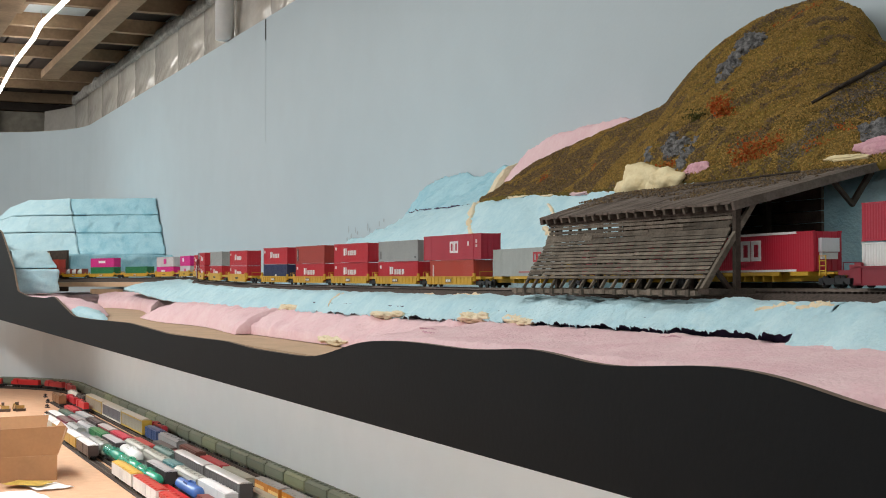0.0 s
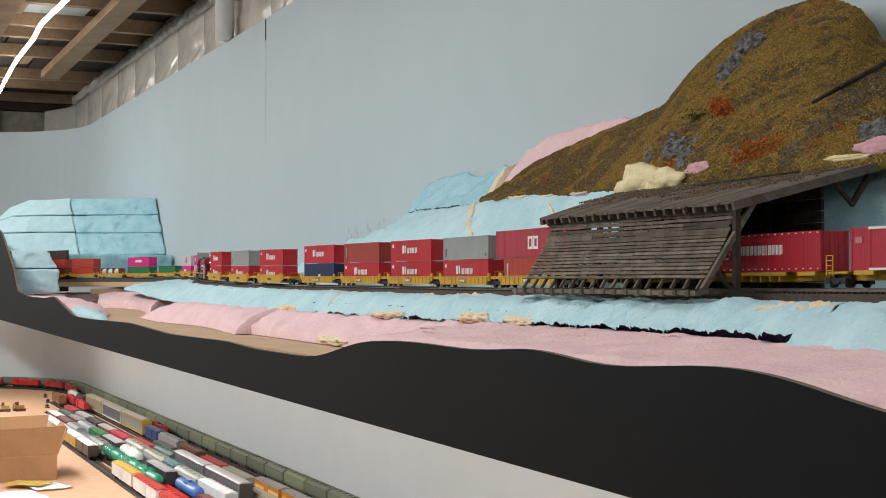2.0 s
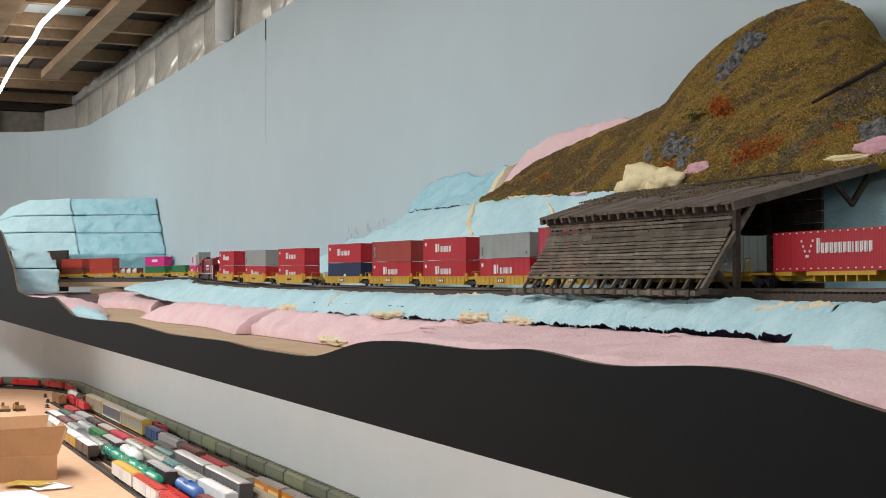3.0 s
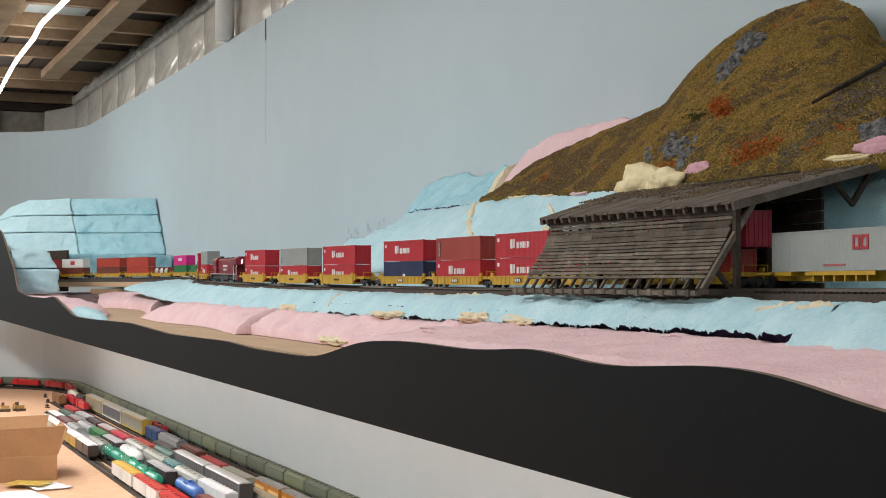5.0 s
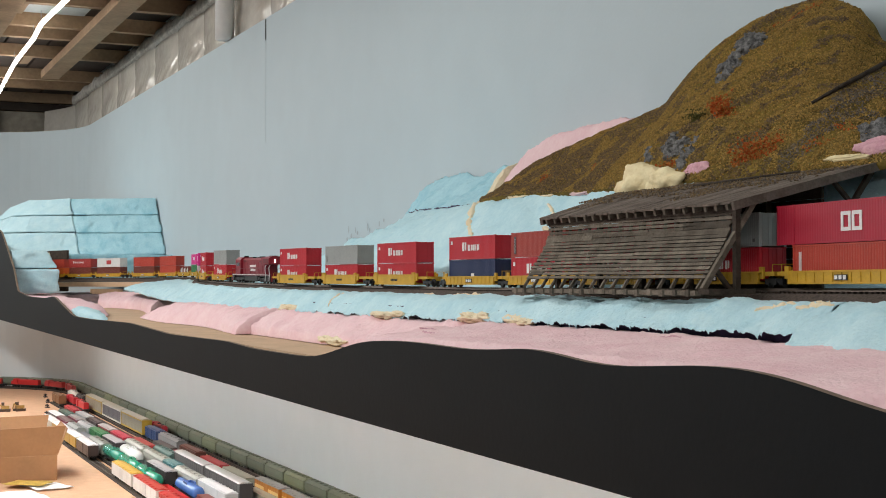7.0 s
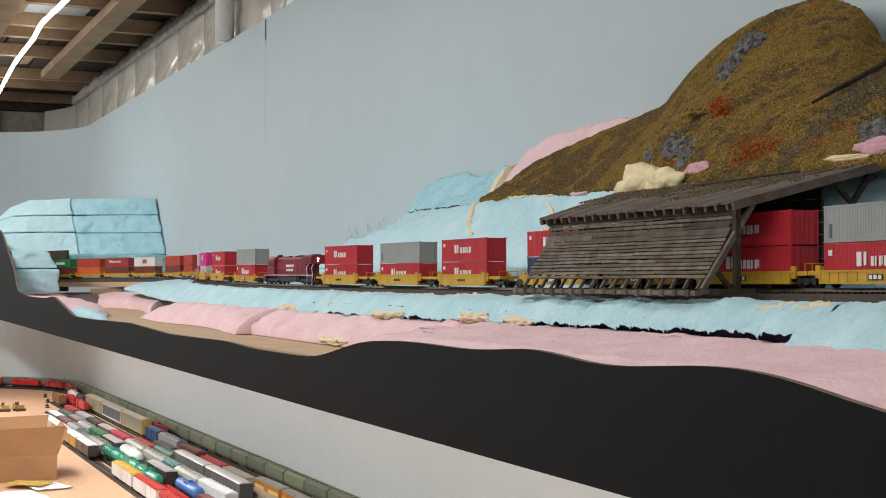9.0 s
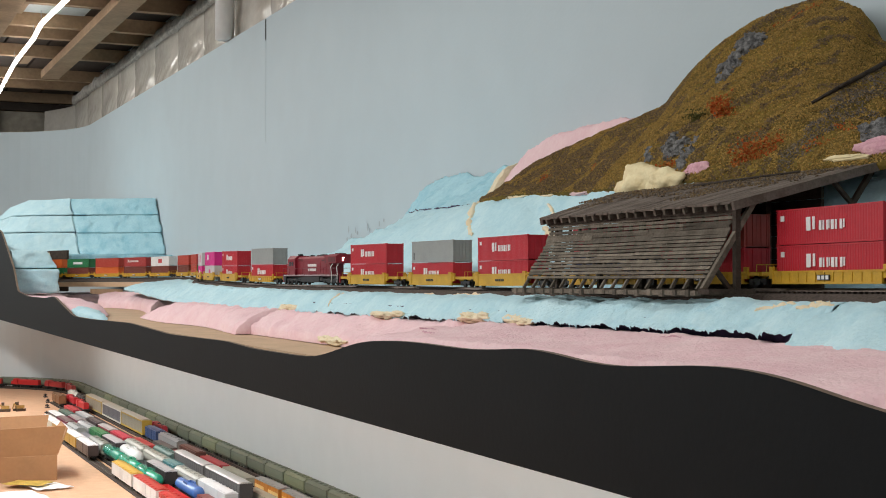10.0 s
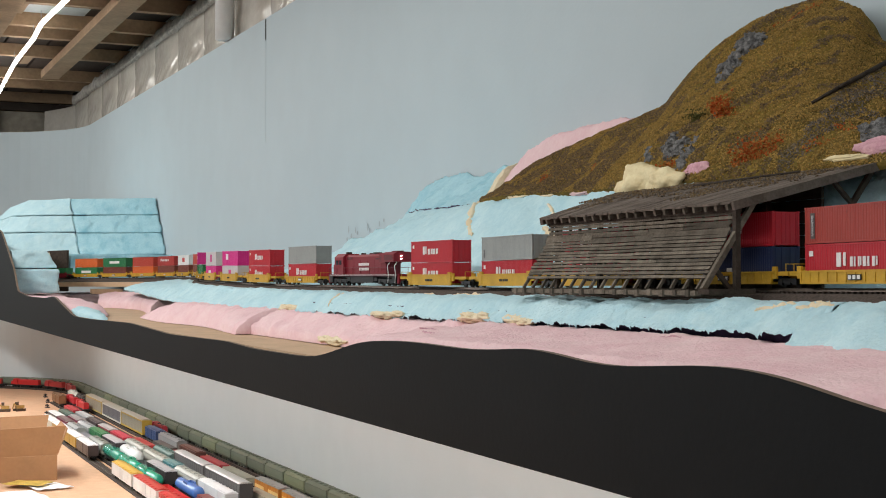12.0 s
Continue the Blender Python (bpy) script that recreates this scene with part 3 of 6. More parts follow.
    bank = [ribbon(ys, 0.024, -0.009),
            ribbon(ys, lambda y: max(TX(y) + 0.045, float(np.interp(y, [0.95, 1.02, 1.35, 1.6], [0.862, 0.825, 0.825, 0.0]))), -0.006),
            ribbon(ys, lambda y: float(np.interp(y, fy + [2.2], fx + [0.95])) + float(np.interp(y, [0.95, 1.02], [0.034, 0.006])), lambda y: float(np.interp(y, fy + [2.2, 2.4, 2.9, 3.1], [z - 0.003 for z in fz] + [0.108, 0.088, 0.032, 0.0]))),
            ribbon(ys, lambda y: 1.12, lambda y: float(np.interp(y, [0, 1.9, 2.3, 2.6, 2.75, 3.1, 3.26], [0.10, 0.135, 0.160, 0.152, 0.105, 0.05, 0.01]))),
            ribbon(ys, lambda y: 1.195, lambda y: float(np.interp(y, [0, 1.9, 2.3, 2.366, 2.39, 2.48, 2.575, 2.662, 2.748, 2.80, 2.868, 2.97, 3.27], [0.12, 0.18, 0.222, 0.2225, 0.2184, 0.2112, 0.2262, 0.2288, 0.2073, 0.1853, 0.150, 0.128, 0.10])))]
    ob = foam("blue_foam_bank", bank, 420, 80, BLUE, "carved blue foam hillside between track and backdrop", amp=0.0075, scale=15, seed=37)
    on_bank = lambda u, v: skin(bank, u, v, 0.0075, 15, 37)
    joint = lambda y: D + 0.1327 + (y - 2.163) * 0.0262
    # the upper slab of the hillside is of a deeper blue
    ob.data.materials.append(BLUE2)
    for f in ob.data.polygons:
        if f.center.y > 2.02 and f.center.z > joint(f.center.y):
            f.material_index = 1

    def at_height(y, z):
        u = (y + 0.6) / 3.86
        return u, next((j / 400 for j in range(110, 401) if on_bank(u, j / 400).z >= z), 1.0)

    for y0, y1 in ((2.13, 2.30), (2.33, 2.46), (2.49, 2.80)):
        path = [at_height(y0 + (y1 - y0) * k / 16, joint(y0 + (y1 - y0) * k / 16)) for k in range(17)]
        solid("foam_joint", smear(path, 0.0016, 0.0022, on_bank, y0), PURPLE, "dark open joint between two layers of blue foam", "joint", "foam joints", kind="structure")
    for k, (y0, z0, y1, z1, w) in enumerate(((2.02, 0.133, 1.86, 0.060, 0.0055), (1.72, 0.112, 1.63, 0.072, 0.004), (1.66, 0.074, 1.60, 0.056, 0.005))):
        path = [at_height(y0 + (y1 - y0) * q / 12, D + z0 + (z1 - z0) * q / 12) for q in range(13)]
        path = [(path[q][0], sum(path[min(max(q + d, 0), 12)][1] for d in range(-4, 5)) / 9) for q in range(13)]
        solid("foam_drip", smear(path, w * 1.2, 0.0020, on_bank, k * 2.0), ORANGEFOAM, "tan run of expanding foam down the blue foam", "foam", "foam drips", smooth=True)
    ys = [3.1, 3.5, 4.0, 4.5, 5.0]
    foam("blue_foam_sheet", [ribbon(ys, 0.024, -0.009), ribbon(ys, 0.05, -0.008), ribbon(ys, lambda y: 1.195, lambda y: 0.0)], 40, 10, BLUE2, "flat blue foam sheet behind the track", amp=0.003, seed=41, hang=0.012)


foam_strips()


def hill_at(u, w):
    """A place on the hill, u along the layout and w from its foot to the ridge."""
    a, b = Vector(spline(FOOT, u)), Vector(spline(RIDGE, u))
    p = a.lerp(b, w)
    lift = (b.z - a.z) * (w ** 0.82 - w)
    p.z += lift
    k = min(1, 4 * w + 0.2, 6 * (1 - w) + 0.25)
    p.z += D + k * (rough_noise((p.x, p.y, 0.3), 9, 0.010) + rough_noise((p.x, p.y, 0.9), 45, 0.0022))
    return p


def hill():
    bm = bmesh.new()
    nu, nw = 220, 64
    rows = []
    for i in range(nu + 1):
        u = i / nu
        col = [bm.verts.new(hill_at(u, j / nw)) for j in range(nw + 1)]
        e = col[-1].co
        col.append(bm.verts.new((e.x + 0.02, e.y + 0.004, e.z - 0.012)))
        col.append(bm.verts.new((1.19, e.y + 0.01, e.z - 0.06)))
        f = col[0].co
        col.insert(0, bm.verts.new((f.x + 0.004, f.y, f.z - 0.006)))
        rows.append(col)
    for p, q in zip(rows, rows[1:]):
        for j in range(len(p) - 1):
            bm.faces.new((p[j], q[j], q[j + 1], p[j + 1]))
    bm.faces.new(rows[-1])
    return bm


HILL = solid("hill", hill(), GRASS, "steep model hill covered in dry ochre and olive ground foam", "hill", kind="structure", smooth=True)


def clump_material(name, colours):
    m = bpy.data.materials.new(name)
    m.use_nodes = True
    nt = m.node_tree
    b = nt.nodes["Principled BSDF"]
    b.inputs["Roughness"].default_value, b.inputs["Specular IOR Level"].default_value = 0.95, 0.1
    g, r = nt.nodes.new("ShaderNodeNewGeometry"), nt.nodes.new("ShaderNodeValToRGB")
    r.color_ramp.interpolation = "LINEAR"
    e = r.color_ramp.elements
    e[0].color, e[1].color = (*colours[0], 1), (*colours[-1], 1)
    for i, c in enumerate(colours[1:-1]):
        e.new((i + 1) / (len(colours) - 1)).color = (*c, 1)
    nt.links.new(g.outputs["Random Per Island"], r.inputs[0])
    nt.links.new(r.outputs[0], b.inputs["Base Color"])
    return m


OCHRE = clump_material("ochre_flock", [(0.17, 0.115, 0.045), (0.29, 0.185, 0.058), (0.40, 0.25, 0.07), (0.24, 0.18, 0.062), (0.48, 0.30, 0.085), (0.19, 0.135, 0.055)])
EARTH = clump_material("earth_flock", [(0.09, 0.064, 0.042), (0.17, 0.12, 0.075), (0.25, 0.17, 0.075), (0.13, 0.098, 0.074)])
RUST = clump_material("rust_flock", [(0.34, 0.065, 0.02), (0.46, 0.10, 0.025), (0.42, 0.16, 0.04), (0.34, 0.18, 0.05)])
GRIT = clump_material("grey_grit", [(0.07, 0.057, 0.047), (0.15, 0.122, 0.095), (0.22, 0.185, 0.15), (0.10, 0.082, 0.066)])
MOSS = clump_material("moss_flock", [(0.05, 0.048, 0.016), (0.10, 0.09, 0.028), (0.075, 0.07, 0.022)])


def roof_z(x, y):
    """Height of the shed's roof, which rises a little towards the far end of the shed."""
    return 0.0652 + (x - 0.697) * 0.252


def clumps(name, points, size, mat, label):
    """Many tiny tufts in one mesh."""
    verts, faces = [], []
    for p in points:
        r = size * random.uniform(0.5, 1.3)
        q = Euler((random.uniform(0, 6.3), random.uniform(0, 6.3), random.uniform(0, 6.3))).to_matrix()
        k = len(verts)
        for v in ((1, 1, 1), (1, -1, -1), (-1, 1, -1), (-1, -1, 1)):
            verts.append(tuple(p + q @ Vector(v) * r * 0.6))
        faces += [(k, k + 1, k + 2), (k, k + 3, k + 1), (k, k + 2, k + 3), (k + 1, k + 3, k + 2)]
    me = bpy.data.meshes.new(name)
    me.from_pydata(verts, [], faces)
    me.materials.append(mat)
    return tagged(new(name, me), label, "ground cover", kind="stuff")


def ground_cover():
    ochre, earth, rust, grit, green = [], [], [], [], []
    # rust-coloured shrubs: place along and up the hill, radius, density
    spots = [(hill_at(u, w), r, k) for u, w, r, k in ((0.417, 0.30, 0.011, 0.95), (0.402, 0.27, 0.011, 0.8), (0.41, 0.36, 0.009, 0.3), (0.385, 0.27, 0.012, 0.35), (0.31, 0.07, 0.016, 0.6), (0.33, 0.06, 0.018, 0.6), (0.29, 0.08, 0.016, 0.45), (0.367, 0.83, 0.018, 0.35), (0.39, 0.86, 0.014, 0.3), (0.33, 0.93, 0.018, 0.25), (0.843, 0.217, 0.010, 0.4), (0.757, 0.367, 0.012, 0.3), (0.483, 0.05, 0.012, 0.4), (0.18, 0.18, 0.016, 0.3), (0.21, 0.10, 0.014, 0.3), (0.6, 0.25, 0.012, 0.25))]
    moss = hill_at(0.453, 0.267)
    scree = [(0.855, 1.072), (0.881, 1.065), (0.928, 1.07), (0.977, 1.105), (1.04, 1.14)]
    for i in range(120000):
        u, w = random.uniform(0.12, 1), random.random()
        p = hill_at(u, w)
        kind = noise.noise(p * 17) + 0.7 * noise.noise(p * 47)
        brown = kind < -0.28
        if p.y > 1.62:
            brown = kind < 0.18
        gap = min(math.hypot(p.x - (a + (c - a) * k / 6), p.y - (b + (d - b) * k / 6)) for (a, b), (c, d) in zip(scree, scree[1:]) for k in range(7))
        band = gap < 0.021 + 0.020 * noise.noise(p * 35)
        red = any((p - q).length < r * (0.8 + 0.9 * noise.noise(p * 60)) and random.random() < k for q, r, k in spots)
        dull = (p - moss).length < 0.014 * (0.8 + 0.9 * noise.noise(p * 60))
        p.z += 0.0004
        if red:
            rust.append(p)
        elif dull:
            green.append(p)
        elif band and random.random() < 0.7:
            grit.append(p)
        elif brown and random.random() < 0.8:
            earth.append(p)
        else:
            ochre.append(p)
    # shrubs stand proud of the hill
    for q, r, k in spots:
        for i in range(int(420 * k * k) if k > 0.38 else 0):
            d = Vector((random.gauss(0, 0.42), random.gauss(0, 0.5), random.gauss(0, 0.42)))
            rust.append(q + d * r + Vector((-0.5, -0.35, 0.5)) * r * 0.35)
    for i in range(160):
        green.append(moss + Vector((random.gauss(0, 0.005), random.gauss(0, 0.007), random.gauss(0, 0.004))) + Vector((-0.002, -0.002, 0.002)))
    # litter washed on to the shed's roof
    for i in range(9000):
        x = 0.868 - 0.15 * random.random() ** 1.5
        y = random.uniform(0.965, 1.36)
        if noise.noise(Vector((x * 34, y * 16, 2))) + 0.6 * noise.noise(Vector((x * 90, y * 60, 5))) > 0.12 - (x - 0.775) * 9:
            (grit if random.random() < 0.45 else earth).append(Vector((x, y, D + roof_z(x, y) + 0.0027)))
    clumps("ochre_ground_cover", ochre, 0.0013, OCHRE, "fine ochre and olive ground foam over the hill")
    clumps("earth_ground_cover", earth, 0.0014, EARTH, "brown earth and dead leaves over the hill")
    clumps("rust_ground_cover", rust, 0.0016, RUST, "rust-orange shrubs dotted on the hill")
    clumps("moss_ground_cover", green, 0.0015, MOSS, "dark olive moss patch on the hill")
    clumps("grit_ground_cover", grit, 0.0013, GRIT, "grey scree running down the hill")


ground_cover()


def lump(x, y, z, sx, sy, sz, seed, mat, label, name, category, amp):
    """A rounded lump of foam."""
    bm = bmesh.new()
    bmesh.ops.create_icosphere(bm, subdivisions=4, radius=1)
    for v in bm.verts:
        p = v.co.copy() + Vector((seed, 0, 0))
        k = 1 + amp * (noise.noise(p * 1.3) + 0.6 * abs(noise.noise(p * 3.1)) - 0.2 + 0.35 * noise.noise(p * 7))
        v.co = Vector((v.co.x * sx * k + x, v.co.y * sy * k + y, D + z + v.co.z * sz * k))
    return solid(name, bm, mat, label, category, smooth=True)




def outcrop(places, seed):
    """A cracked outcrop of many sharp-edged lumps, grown together; places are (u, w, size) on the hill."""
    bm = bmesh.new()
    rnd = random.Random(seed)
    for u, w, size in places:
        for k in range(15):
            c = hill_at(u + rnd.uniform(-1, 1) * size * 0.55, w + rnd.uniform(-1, 1) * size * 1.9)
            r = size * rnd.uniform(0.14, 0.40)
            made = bmesh.ops.create_icosphere(bm, subdivisions=3, radius=1)["verts"]
            turn = Euler((rnd.uniform(0, 6), rnd.uniform(0, 6), rnd.uniform(0, 6))).to_matrix()
            for v in made:
                p = v.co + Vector((seed + k * 3.1, u * 9, 0))
                d = 0.6 + 0.9 * abs(noise.noise(p * 1.9)) + 0.6 * abs(noise.noise(p * 4.6)) + 0.2 * noise.noise(p * 11)
                v.co = c + turn @ Vector((v.co.x * r * d, v.co.y * r * d * 0.7, v.co.z * r * d * 1.15))
    ob = solid("rock_outcrop", bm, ROCK, "cracked grey plaster rock outcrop on the hill", "rock", "rocks")
    md = ob.modifiers.new("grown_together", "REMESH")
    md.mode, md.voxel_size = "VOXEL", 0.0008
    return ob


outcrop([(0.443, 0.62, 0.022), (0.436, 0.69, 0.024), (0.425, 0.735, 0.024), (0.414, 0.765, 0.022), (0.427, 0.64, 0.022), (0.416, 0.68, 0.022), (0.404, 0.72, 0.020), (0.437, 0.58, 0.018)], 1)
outcrop([(0.488, 0.19, 0.017), (0.47, 0.13, 0.018), (0.447, 0.125, 0.016), (0.456, 0.07, 0.017), (0.49, 0.13, 0.015)], 9)
outcrop([(0.54, 0.16, 0.011), (0.533, 0.12, 0.010)], 17)
outcrop([(0.15, 0.17, 0.018), (0.138, 0.22, 0.020), (0.13, 0.17, 0.019)], 21)
lump(0.850, 1.335, 0.112, 0.018, 0.040, 0.024, 33, CREAM, "bulging cream expanding foam between shed roof and hill", "expanding_foam_blob", "foam", 0.35)
lump(0.846, 1.275, 0.109, 0.014, 0.034, 0.016, 37, CREAM, "bulging cream expanding foam between shed roof and hill", "expanding_foam_blob", "foam", 0.35)
lump(0.853, 1.225, 0.116, 0.005, 0.030, 0.013, 41, PINKRAW, "bare pink foam patch at the foot of the hill", "pink_foam_patch", "foam", 0.3)
lump(0.852, 0.99, 0.113, 0.006, 0.030, 0.0035, 45, CREAM, "thin bead of cream expanding foam", "expanding_foam_bead", "foam", 0.5)
lump(0.868, 0.955, 0.120, 0.010, 0.040, 0.010, 49, PINKRAW, "bare pink foam patch at the foot of the hill", "pink_foam_patch", "foam", 0.4)


def fallen_log():
    bm = bmesh.new()
    rod(bm, (0.920, 1.119, D + 0.184), (0.966, 1.128, D + 0.205), 0.0016, 8, 0.0024)
    rod(bm, (0.966, 1.128, D + 0.205), (1.075, 1.175, D + 0.246), 0.0024, 8, 0.0034)
    rod(bm, (0.962, 1.127, D + 0.203), (0.958, 1.110, D + 0.206), 0.002, 6, 0.0014)
    solid("fallen_log", bm, SHEDDARK, "dark fallen log lying on the hillside", "log", smooth=True)
    bm = bmesh.new()
    rod(bm, (0.815, 1.18, D + 0.0985), (0.832, 1.03, D + 0.1035), 0.0017, 6, 0.0010)
    solid("branch", bm, SHEDDARK, "thin dead branch lying on the shed roof", "branch")


fallen_log()
# pink and cream layers at the hill's left end
foam("pink_foam_layer", [[(1.10, y, 0.12) for y in (1.8, 2.0, 2.2, 2.30)], [(1.13, 1.8, 0.24), (1.13, 2.0, 0.235), (1.13, 2.15, 0.215), (1.13, 2.28, 0.17)], [(1.15, 1.8644, 0.2596), (1.15, 2.0489, 0.2552), (1.15, 2.1524, 0.243), (1.15, 2.25, 0.20)], [(1.195, 1.864, 0.262), (1.195, 2.05, 0.255), (1.195, 2.17, 0.24), (1.195, 2.28, 0.19)]], 50, 16, PINK, "carved pink foam layer behind the hill", amp=0.004, seed=61, drop=0.1)
foam("cream_foam_edge", [[(1.09, y, 0.12) for y in (2.23, 2.255, 2.28)], [(1.13, 2.24, 0.205), (1.13, 2.265, 0.196), (1.13, 2.29, 0.18)], [(1.195, 2.25, 0.225), (1.195, 2.285, 0.214), (1.195, 2.32, 0.20)]], 20, 16, ORANGEFOAM, "tan expanding foam along the pink layer", amp=0.005, seed=67, drop=0.1)
for x, y, z, sy, sd, mt in ((0.95, 1.56, 0.119, 0.03, 75, PINK), (0.952, 1.66, 0.121, 0.04, 77, PINK), (0.952, 1.75, 0.123, 0.035, 79, ORANGEFOAM), (0.952, 1.85, 0.126, 0.05, 81, ORANGEFOAM), (0.955, 1.95, 0.124, 0.035, 87, PINK), (0.96, 2.0, 0.120, 0.02, 89, ORANGEFOAM)):
    lump(x + 0.003, y, z + 0.001, 0.005, sy * 0.8, 0.0036, sd, mt, "pale ragged foam edge under the hill's foot", "foam_edge", "foam", 0.6)


def tunnel():
    """Stacked blue foam slabs round the tunnel mouth."""
    def slab(plan, z0, z1, seed, mat=BLUE, top=None):
        top = top or plan
        bm = bmesh.new()
        n = len(plan)
        rings = []
        for k in range(15):
            u = k / 14
            z = z0 + (z1 - z0) * u
            ring = []
            for i in range(n):
                a, b = (tuple(p + (q - p) * u for p, q in zip(plan[e], top[e])) for e in (i, (i + 1) % n))
                m = max(2, int(math.dist(plan[i], plan[(i + 1) % n]) / 0.009))
                for j in range(m):
                    x, y = a[0] + (b[0] - a[0]) * j / m, a[1] + (b[1] - a[1]) * j / m
                    w = rough_noise((x + seed, y, z), 13, 0.012) + rough_noise((x + seed, y, z), 48, 0.0045) - (0.003 if k in (0, 14) else 0)
                    ring.append(bm.verts.new((x + w * 0.4, y - w, D + z + 0.1 * w)))
            rings.append(ring)
        for p, q in zip(rings, rings[1:]):
            for i in range(len(p)):
                j = (i + 1) % len(p)
                bm.faces.new((p[i], p[j], q[j], q[i]))
        bm.faces.new(rings[0][::-1])
        bm.faces.new(rings[-1])
        part("foam_slab", bm, mat, block, smooth=True)

    block = thing("tunnel_block", "stacked carved blue foam slabs forming a tunnel mouth", "foam")
    # right-hand stack, against the backdrop, leaning back
    def right(z):
        k = (z - 0.10) / 0.23
        return [(0.888, 5.50 + 0.23 * k), (1.195, 5.36 + 0.16 * k), (1.195, 6.4), (0.888, 6.4)]
    for i, (z0, z1) in enumerate(((0.10, 0.187), (0.190, 0.262), (0.265, 0.334))):
        slab(right(z0), z0, z1, i * 3.1, BLUE2, right(z1))
    # left-hand stack, over the mouth and out to the fascia
    def left(z, x):
        k = (z - 0.10) / 0.23
        return [(x, 5.80 + 0.12 * k), (x + 0.07, 5.66 + 0.18 * k), (0.884, 5.50 + 0.23 * k), (0.884, 6.6), (x, 6.6)]
    # paler blue than the right-hand stack puts the aisle's light into the colour
    for i, (z0, z1, a, b) in enumerate(((0.10, 0.190, 0.615, 0.628), (0.194, 0.262, 0.628, 0.668), (0.266, 0.336, 0.672, 0.745))):
        slab(left(z0, a), z0, z1, 20 + i * 3.7, BLUE, left(z1, b))
    # pillar in front of the mouth
    slab([(0.513, 4.42), (0.642, 4.38), (0.640, 4.62), (0.513, 4.9)], -0.040, 0.034, 40)
    slab([(0.513, 4.44), (0.636, 4.40), (0.632, 4.64), (0.513, 4.9)], 0.037, 0.094, 44, BLUE, [(0.513, 4.46), (0.612, 4.43), (0.612, 4.66), (0.513, 4.9)])
    # low wall behind the train, under the stack
    slab([(0.785, 5.10), (1.19, 5.22), (1.19, 5.6), (0.80, 5.62)], -0.018, 0.096, 50, BLUE2)
    # added dark board, its colour standing in for the shade inside the mouth
    bm = bmesh.new()
    beam(bm, (0.775, 5.075, D + 0.033), (0.585, 5.62, D + 0.033), 0.008, 0.15)
    part("tunnel_lining", bm, SHEDDARK, block, "added dark board holding the shade inside the tunnel mouth")
    solid("roadbed_board", swept([(-0.06, -0.030), (-0.06, -0.0145), (0.06, -0.0145), (0.06, -0.030)], 3.6, 4.7, 0.05), PLY, "plywood roadbed strip under the far track", "board")
    solid("riser_block", boxes((0.765, 0.865, 4.50, 4.54, D - 0.0460, D - 0.0305)), PLY, "wooden riser block under the roadbed", "board")
    foam("pink_foam_sheet", [[(0.74, 5.15, -0.070), (0.74, 5.4, -0.070), (0.70, 5.7, -0.070)], [(0.80, 5.15, -0.056), (0.80, 5.4, -0.056), (0.80, 5.7, -0.056)], [(1.15, 5.15, -0.052), (1.15, 5.4, -0.052), (1.15, 5.7, -0.052)]], 50, 24, PINK, "rough pink foam under the far track", amp=0.005, seed=83)


tunnel()


